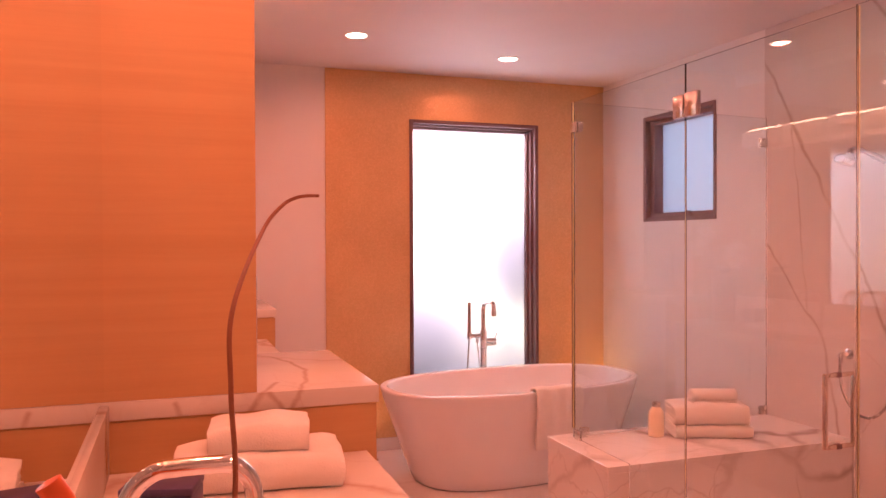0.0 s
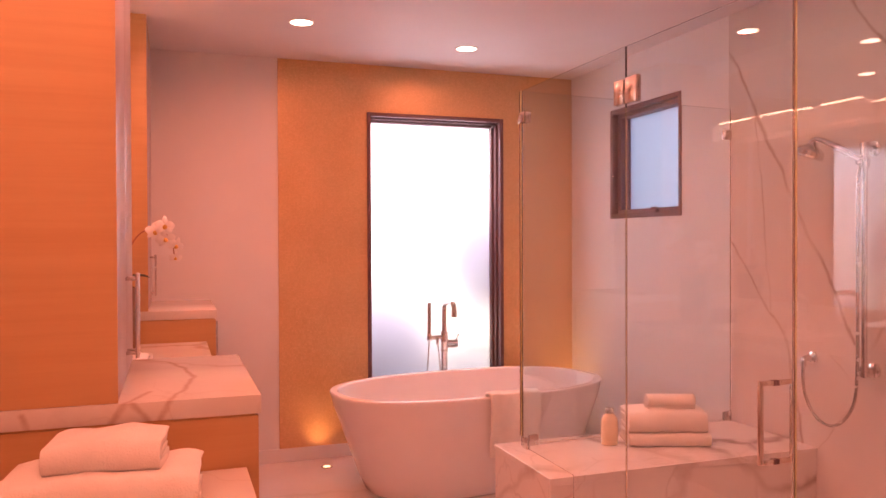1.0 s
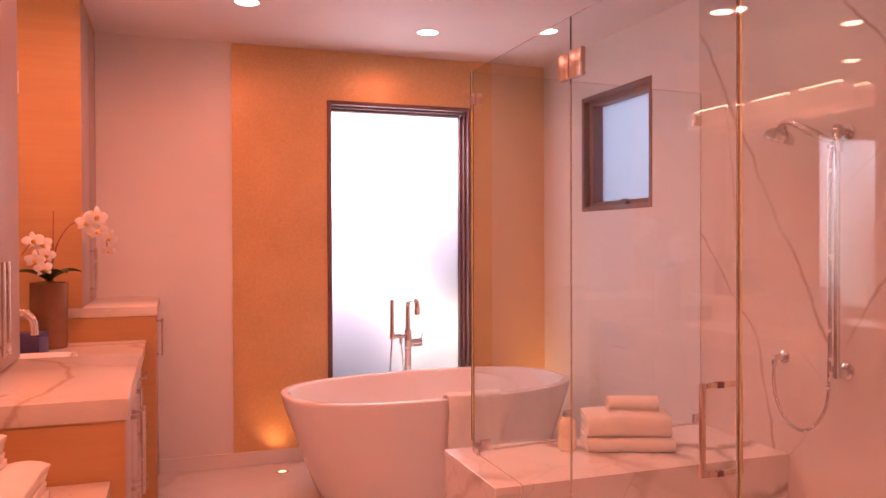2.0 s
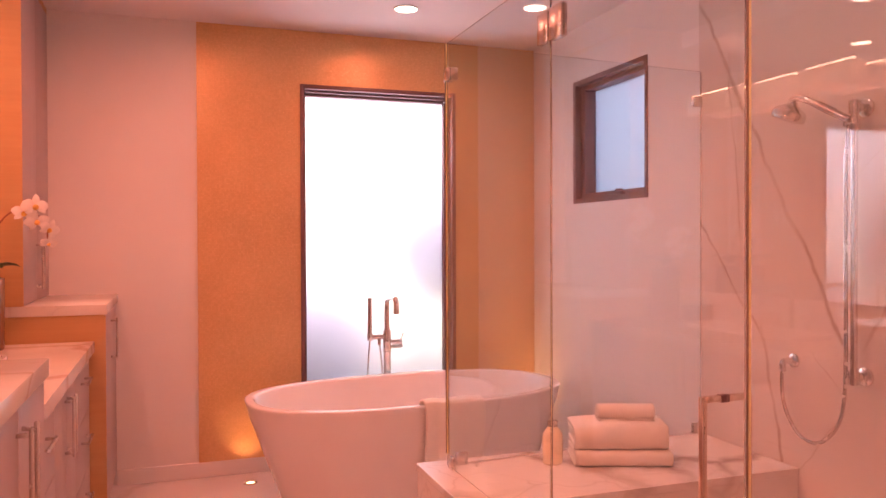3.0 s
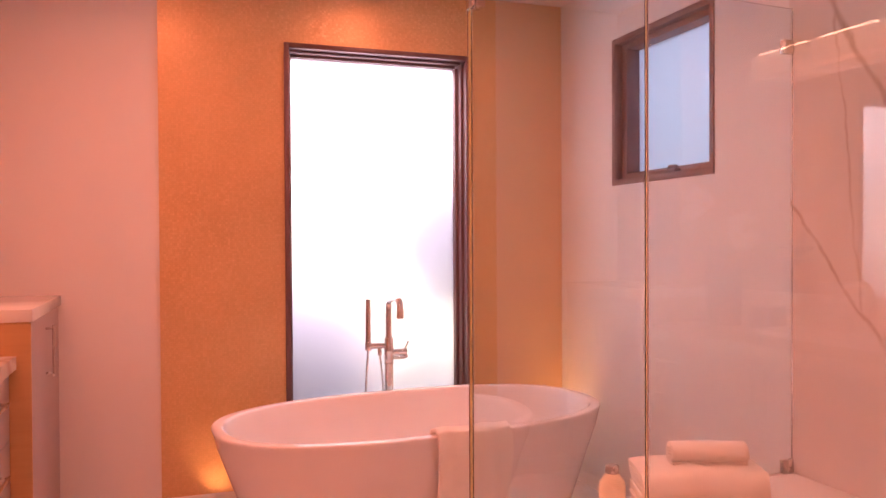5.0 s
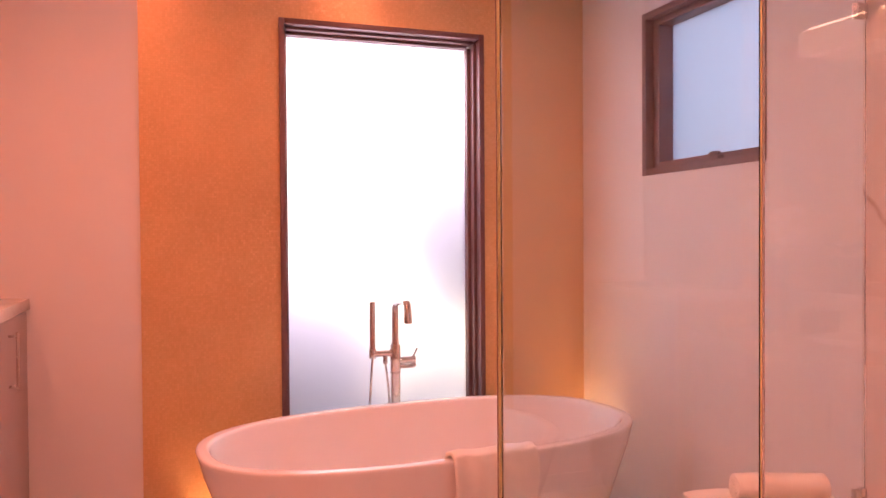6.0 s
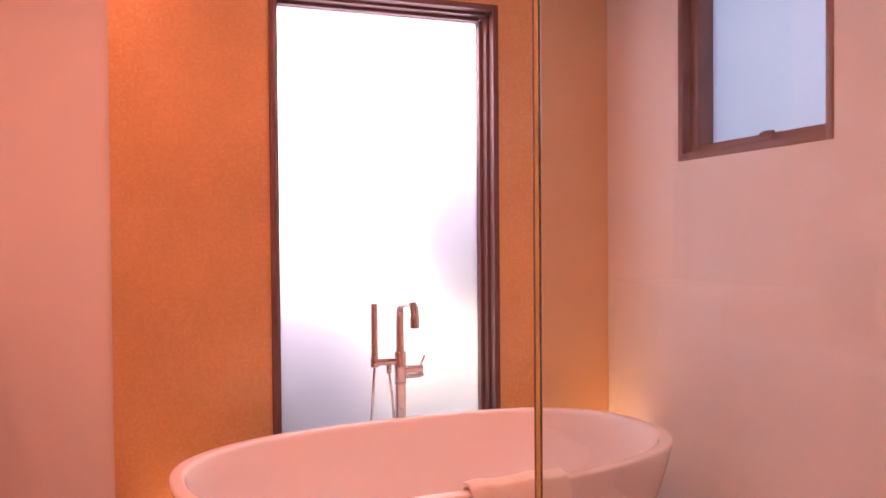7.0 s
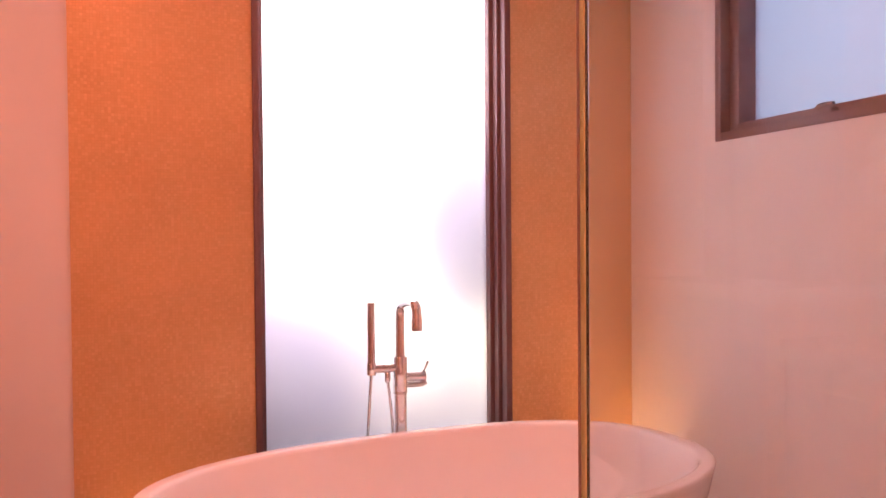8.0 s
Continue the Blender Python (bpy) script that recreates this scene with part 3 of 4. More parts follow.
def tub_filler():
    """The floor-standing tap behind the tub."""
    f = thing("tub_filler", "polished chrome floor-standing tub filler with hand shower", "tap", (2.487, 4.80, 0))
    part("base_plate", lathe([(0.045, 0), (0.045, 0.008), (0.040, 0.014), (0.02, 0.016)], 28), CHROME, f)
    part("column", tube([(0, 0, 0.01), (0, 0, 0.72)], 0.023, 18, smooth=0), CHROME, f)
    part("collar", lathe([(0.0245, 0.715), (0.026, 0.717), (0.026, 0.722), (0.0245, 0.724)], 20), STEEL, f)
    part("body", lathe([(0.024, 0.724), (0.026, 0.728), (0.026, 0.848), (0.024, 0.852)], 20), CHROME, f)
    part("spout", tube([(0, 0, 0.845), (0, 0, 0.99), (0, -0.012, 1.030), (0.006, -0.045, 1.052), (0.012, -0.11, 1.058), (0.016, -0.145, 1.045), (0.017, -0.155, 1.01), (0.017, -0.155, 0.965)], 0.0175, 16), CHROME, f)
    part("spout_tip", lathe([(0.0175, 0.962), (0.0195, 0.964), (0.0195, 1.004), (0.0175, 1.008)], 18, (0.017, -0.155, 0)), CHROME, f)
    part("bracket", tube([(-0.02, 0, 0.812), (-0.105, 0, 0.812)], 0.017, 14, smooth=0), CHROME, f)
    part("holder", lathe([(0.016, 0.790), (0.0175, 0.794), (0.0175, 0.832), (0.016, 0.835)], 16, (-0.108, 0, 0)), CHROME, f)
    part("hand_shower", tube([(-0.108, 0, 0.800), (-0.108, 0, 1.052)], 0.0145, 16, smooth=0), CHROME, f)
    part("hose_nut", lathe([(0.009, 0.760), (0.011, 0.765), (0.011, 0.795), (0.008, 0.800)], 14, (-0.048, 0, 0)), CHROME, f)
    part("hose", tube([(-0.108, 0, 0.792), (-0.118, -0.002, 0.66), (-0.125, -0.006, 0.50), (-0.10, -0.010, 0.36), (-0.065, -0.012, 0.33), (-0.035, -0.008, 0.45), (-0.032, -0.004, 0.60), (-0.048, 0, 0.77)], 0.0055, 8), CHROME, f)
    part("valve", tube([(0.02, 0, 0.775), (0.095, -0.005, 0.775)], 0.019, 18, smooth=0), CHROME, f)
    part("valve_cap", tube([(0.02, 0, 0.745), (0.075, -0.004, 0.745), (0.098, -0.006, 0.752)], 0.010, 12), CHROME, f)
    part("lever", tube([(0.082, -0.006, 0.785), (0.092, -0.012, 0.805), (0.103, -0.016, 0.830)], 0.0048, 8), CHROME, f)


tub_filler()

# ---- shower ----
GX = 2.276          # plane of the long glass
GY = 3.085          # its far end
HY = 2.188          # hinge line
DY = 1.394          # latch edge of the door
BZ = 0.50           # top of the bench


def bench():
    b = thing("shower_bench", "built-in bench clad in white marble with brown veins", "bench", (2.17, 2.59, 0), kind="structure")
    L, D = RIGHT - 0.013 - 2.17, 0.575
    part("body", box(0.02, L, 0.02, D - 0.02, 0, BZ - 0.03), MARBLE, b, "", False)
    part("front_panel", box(0.0, L, 0.0, 0.019, 0, BZ - 0.0305, 0.002), MARBLE, b, "", False)
    part("end_panel", box(0.0, 0.019, 0.0195, D, 0, BZ - 0.0305, 0.002), MARBLE, b, "", False)
    part("seat", box(-0.004, L, -0.004, D + 0.004, BZ - 0.03, BZ, 0.003), MARBLE, b, "", False)


bench()


def shower_glass():
    g = thing("shower_screen", "frameless clear glass shower screen with steel clamps", "shower screen", (0, 0, 0))
    t = 0.005
    long_ = bmesh.new()
    outline = [(HY + 0.002, 0.012), (2.582, 0.012), (2.582, BZ + 0.006), (GY, BZ + 0.006), (GY, 2.185), (HY + 0.002, 2.185)]
    a = [long_.verts.new((GX - t, y, z)) for y, z in outline]
    c = [long_.verts.new((GX + t, y, z)) for y, z in outline]
    long_.faces.new(a)
    long_.faces.new(list(reversed(c)))
    for i in range(6):
        long_.faces.new((a[i], c[i], c[(i + 1) % 6], a[(i + 1) % 6]))
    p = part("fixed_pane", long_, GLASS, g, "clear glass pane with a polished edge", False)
    p.visible_shadow = False
    # the return pane runs slightly askew to the wall
    span = Vector((RIGHT - 0.014 - GX - t - 0.002, 0.105, 0))
    tilt = Matrix.Translation((GX + t + 0.002, GY - 0.005, 0)) @ Matrix.Rotation(math.atan2(span.y, span.x), 4, "Z")
    n = span.length
    p = part("return_pane", turn_to(box(0, n, -0.005, 0.005, BZ + 0.006, 2.185, 0.0006, 1), tilt), GLASS, g, "clear glass pane with a polished edge", False)
    p.visible_shadow = False
    part("clamp", box(GX - 0.012, GX + 0.036, GY - 0.045, GY + 0.012, 2.035, 2.085, 0.003), STEEL, g)
    part("clamp", box(GX - 0.012, GX + 0.012, GY - 0.075, GY - 0.025, BZ + 0.0005, BZ + 0.05, 0.003), STEEL, g)
    part("clamp", turn_to(box(0.03, 0.08, -0.013, 0.013, BZ + 0.0005, BZ + 0.05, 0.003), tilt), STEEL, g)
    part("clamp", turn_to(box(n - 0.05, n - 0.0005, -0.013, 0.013, 2.02, 2.07, 0.003), tilt), STEEL, g)
    part("clamp", turn_to(box(n - 0.05, n - 0.0005, -0.013, 0.013, BZ + 0.0005, BZ + 0.05, 0.003), tilt), STEEL, g)
    part("seal", turn_to(box(0.085, n - 0.055, -0.004, 0.004, BZ + 0.0005, BZ + 0.006), tilt), TRIM, g, "", False)
    p = part("end_pane", box(GX - t, GX + t, 0.305, DY - 0.006, 0.012, 2.185, 0.0006, 1), GLASS, g, "clear glass pane with a polished edge", False)
    p.visible_shadow = False
    # gold and dark strips paint the lit and dark sides of the glass edge
    for z0, z1 in ((BZ + 0.052, 2.034), (2.086, 2.185)):
        part("edge_glint", box(GX - 0.0078, GX - 0.0052, GY - 0.013, GY + 0.0003, z0, z1, 0.001, 1), EDGE_GLINT, g, "golden translucent strip painting the lit edge of the glass")
        part("dark_edge", box(GX - 0.0078, GX + 0.0060, GY + 0.0005, GY + 0.009, z0, z1, 0.001, 1), TOE, g, "dark strip painting the unlit edge of the glass")
    d = thing("shower_door", "frameless clear glass shower door with a square handle", "shower door", (0, 0, 0))
    p = part("pane", box(GX - t, GX + t, DY, HY - 0.003, 0.015, 2.185, 0.0006, 1), GLASS, d, "clear glass pane with a polished edge", False)
    p.visible_shadow = False
    # thin strips again stand in for the lit gold and dark glass edge
    part("edge_glint", box(GX - 0.0020, GX + 0.0042, DY - 0.0034, DY - 0.0004, 0.02, 2.184, 0.0008, 1), EDGE_GLINT, d, "golden translucent strip painting the lit edge of the glass")
    part("dark_edge", box(GX - 0.0050, GX - 0.0022, DY - 0.0034, DY - 0.0004, 0.02, 2.184, 0.0005, 1), TOE, d, "dark strip painting the unlit edge of the glass")
    part("edge_glint", box(GX - 0.004, GX + 0.004, HY - 0.0025, HY + 0.0015, 0.30, 1.96, 0.001, 1), EDGE_GLINT, d, "golden translucent strip painting the lit edge of the glass")
    for z in (2.022, 0.25):
        h = part("hinge", box(GX - 0.014, GX + 0.014, HY - 0.077, HY - 0.005, z - 0.047, z + 0.047, 0.003), STEEL, d)
        part("hinge_leaf", box(GX - 0.013, GX + 0.013, HY + 0.005, HY + 0.068, z - 0.045, z + 0.045, 0.003), STEEL, d)
    # the door stands a little ajar, into the shower
    d.matrix_world = Matrix.Translation((GX, HY, 0)) @ Matrix.Rotation(radians(1.1), 4, "Z") @ Matrix.Translation((-GX, -HY, 0))
    hy = 1.460
    for side in (-1, 1):
        near, far = GX + (-0.047 if side < 0 else 0.058), GX + (-0.060 if side < 0 else 0.071)
        h = part("handle", box(min(near, far), max(near, far), hy, hy + 0.013, 0.857, 1.089, 0.0025), PULL, d, "square polished champagne steel door pull")
        for z in (0.8635, 1.0825):
            inner, outer = GX + side * 0.0055, near + side * 0.0005
            part("post", box(min(inner, outer), max(inner, outer), hy, hy + 0.013, z - 0.0065, z + 0.0065, 0.002), PULL, h)
            part("collar", box(GX + side * 0.0085 - 0.003, GX + side * 0.0085 + 0.003, hy - 0.001, hy + 0.014, z - 0.0075, z + 0.0075), BRONZE, h)


shower_glass()


def hand_shower():
    x = RIGHT - 0.012
    s = thing("hand_shower_set", "chrome hand shower on a slide bar with hose", "shower", (x, 2.275, 0))
    bx = -0.058
    part("slide_bar", tube([(bx, 0, 0.885), (bx, 0, 1.895)], 0.012, 16, smooth=0), CHROME, s)
    for z in (0.912, 1.868):
        part("wall_flange", turn_to(lathe([(0.033, 0), (0.033, 0.008), (0.026, 0.013), (0.015, 0.015), (0.015, 0.05)], 24), Matrix.Translation((-0.001, 0.0, z)) @ Euler((0, radians(-90), 0)).to_matrix().to_4x4()), CHROME, s)
        part("bracket", tube([(bx, 0.0, z - 0.022), (bx, 0.0, z + 0.022)], 0.019, 16, smooth=0), CHROME, s)
    part("slider", lathe([(0.020, 1.785), (0.022, 1.79), (0.022, 1.826), (0.020, 1.83)], 18, (bx, 0, 0)), CHROME, s)
    part("cradle", tube([(bx, 0, 1.808), (bx - 0.03, 0.015, 1.812)], 0.013, 12, smooth=0), CHROME, s)
    part("handle", tube([(bx - 0.024, 0.000, 1.822), (bx - 0.045, 0.060, 1.862), (bx - 0.066, 0.115, 1.898), (bx - 0.076, 0.150, 1.918)], 0.013, 14), CHROME, s)
    part("grip", tube([(bx - 0.040, 0.046, 1.853), (bx - 0.060, 0.100, 1.888)], 0.0155, 14, smooth=0), STEEL, s)
    part("neck", tube([(bx - 0.076, 0.150, 1.918), (bx - 0.084, 0.180, 1.926), (bx - 0.092, 0.200, 1.916), (bx - 0.095, 0.205, 1.896)], 0.012, 12), CHROME, s)
    head = lathe([(0.014, 0.055), (0.022, 0.042), (0.052, 0.026), (0.062, 0.012), (0.062, -0.008), (0.055, -0.016), (0.001, -0.018)], 30)
    part("shower_head", turn_to(head, Matrix.Translation((bx - 0.096, 0.208, 1.862)) @ Euler((radians(16), radians(14), 0)).to_matrix().to_4x4()), CHROME, s)
    part("hose", tube([(bx - 0.022, 0.002, 1.802), (bx - 0.026, 0.012, 1.70), (bx - 0.02, 0.018, 1.3), (bx - 0.02, 0.018, 0.95), (bx - 0.024, 0.035, 0.76), (bx - 0.03, 0.12, 0.655), (bx - 0.03, 0.22, 0.66), (bx - 0.02, 0.30, 0.74), (bx - 0.008, 0.333, 0.83), (bx - 0.002, 0.335, 0.89)], 0.0072, 10), STEEL, s)
    part("elbow", tube([(-0.002, 0.335, 0.922), (-0.035, 0.335, 0.922), (bx - 0.002, 0.335, 0.915), (bx - 0.002, 0.335, 0.882)], 0.013, 12), CHROME, s)
    part("elbow_flange", turn_to(lathe([(0.028, 0), (0.028, 0.006), (0.02, 0.011), (0.012, 0.012)], 24), Matrix.Translation((-0.001, 0.335, 0.922)) @ Euler((0, radians(-90), 0)).to_matrix().to_4x4()), CHROME, s)


hand_shower()


# ---- towels and bottle on the bench ----
def folded_towel(name, label, w, d, h, m, group, seed=0, sag=0.004):
    """A towel folded twice: nested layers with one soft bulge along the front."""
    root = thing(name, label, "towel", (0, 0, 0), group)
    root.matrix_world = m
    t = h / 4
    for k, part_name in enumerate(("outer_layer", "inner_layer")):
        r = h / 2 - t * (k + 0.5)
        front = -d / 2 + h * 0.34
        path = [(d / 2 - 0.004 * k, h / 2 - r)] + [(front + (d / 2 - front) * q, h / 2 - r) for q in (0.66, 0.33)]
        path += [(front - 0.62 * r * math.cos(a), h / 2 + r * math.sin(a)) for a in (math.pi * (i / 10 - 0.5) for i in range(11))]
        path += [(front + (d / 2 - front) * q, h / 2 + r) for q in (0.33, 0.66)] + [(d / 2 - 0.006 - 0.004 * k, h / 2 + r)]
        bm = bmesh.new()
        n = 22
        rows = []
        for i in range(n + 1):
            u = i / n * 2 - 1
            row = []
            for y, z in path:
                q = Vector((u * w * 7, y * 9, z * 9 + seed * 3.7))
                up = min(max(z / h, 0), 1)
                dz = up * (sag * 1.6 * noise.noise(q) - sag * 1.2 * abs(u) ** 5)
                dy = sag * 1.1 * noise.noise(q + Vector((5, 3, 1)))
                dx = sag * 0.8 * noise.noise(Vector((seed + (3 if u > 0 else 0), y * 14, z * 22))) - 0.004 * k * u
                row.append(bm.verts.new((u * w / 2 + dx * abs(u), y + dy, max(z + dz, t * 0.5))))
            rows.append(row)
        for a, c in zip(rows, rows[1:]):
            for i in range(len(path) - 1):
                bm.faces.new((a[i], a[i + 1], c[i + 1], c[i]))
        ob = part(part_name, bm, TOWEL, root, "", True, 80)
        solid = ob.modifiers.new("thickness", "SOLIDIFY")
        solid.thickness, solid.offset = t * 0.97, 0.0
        soft = ob.modifiers.new("soft", "BEVEL")
        soft.width, soft.segments, soft.limit_method = t * 0.28, 2, "ANGLE"
    return root


def rolled_towel(name, label, length, rad, m, group, seed=0, flat=0.8):
    rnd = random.Random(seed)
    root = thing(name, label, "towel", (0, 0, 0), group)
    root.matrix_world = m
    seg, turns = 110, 3.2
    bm = bmesh.new()
    rows = []
    n = 14
    for i in range(seg + 1):
        u = i / seg
        ang = -math.pi / 2 - 0.6 + u * turns * 2 * math.pi
        r = rad * (1 - 0.80 * u)
        row = []
        for k in range(n + 1):
            x = (k / n - 0.5) * length
            w = 0.004 * noise.noise(Vector((x * 12, ang * 0.6, seed)))
            row.append(bm.verts.new((x + 0.006 * noise.noise(Vector((ang * 0.7, seed, k // n * 3.0))), (r + w) * math.cos(ang), rad * flat + (r + w) * flat * math.sin(ang))))
        rows.append(row)
    for a, c in zip(rows, rows[1:]):
        for k in range(n):
            bm.faces.new((a[k], a[k + 1], c[k + 1], c[k]))
    ob = part("roll", bm, TOWEL, root, "", True, 80)
    solid = ob.modifiers.new("thickness", "SOLIDIFY")
    solid.thickness, solid.offset = rad * 0.20, -1
    return root


folded_towel("folded_towel", "thick white folded bath towel on the marble bench", 0.385, 0.215, 0.062, pose(2.965, 2.925, BZ, 0, 0, -20), "towel stack on the bench", 1, 0.006)
folded_towel("folded_towel", "thick white folded bath towel atop another towel", 0.375, 0.205, 0.102, pose(2.962, 2.930, BZ + 0.062, 0, 0, -20), "towel stack on the bench", 2, 0.009)
rolled_towel("rolled_towel", "small white rolled hand towel topping the stack", 0.228, 0.053, pose(2.995, 2.925, BZ + 0.157, 0, 0, -21), "towel stack on the bench", 5, 0.74)


def lotion_bottle():
    b = thing("lotion_bottle", "clear bottle of amber lotion with a pale cap", "bottle", (2.690, 2.975, BZ))
    body = lathe([(0.034, 0.0), (0.040, 0.004), (0.041, 0.012), (0.041, 0.11), (0.038, 0.125), (0.026, 0.142), (0.018, 0.150), (0.018, 0.16)], 32)
    part("body", turn_to(body, Matrix.Diagonal((1, 0.92, 1, 1))), LOTION, b)
    part("cap", lathe([(0.0185, 0.150), (0.021, 0.152), (0.021, 0.172), (0.018, 0.175), (0.001, 0.176)], 24), STEEL, b, "pale silver cap")
    return b


lotion_bottle()


# ---- vanity wall ----
SX = 0.885                   # front of the sink counters
A0, A1 = 1.764, 2.50         # raised block between the sinks
C0, C1 = 4.195, BACK + 0.010  # raised block at the end wall


def bar_handle(parent, x, y, z0, z1, along="z", y1=None):
    if along == "z":
        h = part("handle", box(x + 0.026, x + 0.036, y - 0.006, y + 0.006, z0, z1, 0.002), STEEL, parent, "slim steel bar handle")
        ends = ((y, z0 + 0.015), (y, z1 - 0.015))
    else:
        h = part("handle", box(x + 0.026, x + 0.036, y, y1, z0 - 0.006, z0 + 0.006, 0.002), STEEL, parent, "slim steel bar handle")
        ends = ((y + 0.015, z0), (y1 - 0.015, z0))
    for yy, zz in ends:
        part("post", box(x + 0.0005, x + 0.027, yy - 0.005, yy + 0.005, zz - 0.005, zz + 0.005, 0.001), STEEL, h)


def raised_block(y0, y1, RZ, RX, label, single=False):
    b = thing("tall_cabinet", label, "cabinet", (0, 0, 0), "raised cabinets of the vanity wall")
    part("body", box(LEFT + 0.002, RX - 0.032, y0 + 0.01, y1 - 0.002, 0.09, RZ - 0.053), WOOD, b, "warm oak veneer side")
    part("side_panel", box(LEFT + 0.002, RX - 0.006, y0 + 0.002, y0 + 0.0095, 0.0, RZ - 0.053, 0.0008, 1), WOOD, b, "warm oak veneer side")
    part("toe_kick", box(LEFT + 0.002, RX - 0.09, y0 + 0.012, y1 - 0.004, 0.0, 0.09), TOE, b)
    mid = (y0 + y1) / 2
    leaves = ((y0 + 0.010, y1 - 0.004, mid),) if single else ((y0 + 0.010, mid - 0.0015, mid - 0.035), (mid + 0.0015, y1 - 0.004, mid + 0.035))
    for p, q, hy in leaves:
        d = part("door", box(RX - 0.0315, RX - 0.012, p, q, 0.092, RZ - 0.055, 0.002), FRONT, b, "pale lacquered cabinet door")
        bar_handle(d, RX - 0.012, hy, RZ - 0.32, RZ - 0.10)
    return b


def raised_top(y0, y1, RZ, RX):
    c = thing("raised_countertop", "thick white marble countertop with brown veins", "countertop", (0, 0, 0), "raised countertops")
    part("slab", box(LEFT + 0.001, RX, y0 - 0.004, y1, RZ - 0.048, RZ, 0.0015), RAISED, c)
    part("underlay", box(LEFT + 0.003, RX - 0.014, y0 + 0.003, y1 - 0.001, RZ - 0.0525, RZ - 0.0482), WOOD, c, "", False)


def upper_box(y0, y1, RZ, label):
    b = thing("wall_cabinet", label, "cabinet", (0, 0, 0), "upper cabinets of the vanity wall")
    top = CEIL - 0.03
    part("body", box(LEFT + 0.002, 0.565, y0 + 0.0097, y1, RZ + 0.001, top, 0.0012), WOOD, b)
    part("cornice", box(LEFT + 0.002, 0.585, y0 - 0.002, y1, top, CEIL - 0.001), WOOD, b)
    part("side_panel", box(LEFT + 0.002, 0.5853, y0, y0 + 0.0095, RZ + 0.001, top - 0.001, 0.0008, 1), WOOD, b, "warm oak veneer side with horizontal grain")
    mid = (y0 + y1) / 2
    for p, q, hy in ((y0 + 0.0105, mid - 0.0015, mid - 0.03), (mid + 0.0015, y1 - 0.001, mid + 0.03)):
        d = part("door", box(0.5655, 0.585, p, q, RZ + 0.004, top - 0.003, 0.002), FRONT, b, "pale lacquered cabinet door")
        bar_handle(d, 0.585, hy, RZ + 0.06, RZ + 0.30)


raised_block(A0, A1, 1.090, 0.922, "oak-sided raised vanity cabinet between the two sinks")
raised_block(C0, C1, 1.103, 0.940, "oak-sided raised vanity cabinet against the end wall", True)
raised_top(A0, A1, 1.090, 0.922)
raised_top(C0, C1, 1.103, 0.940)
upper_box(A0, A1, 1.090, "oak wall cabinet standing on the raised countertop between mirrors")
upper_box(C0, C1, 1.103, "oak wall cabinet standing on the raised countertop by the end wall")


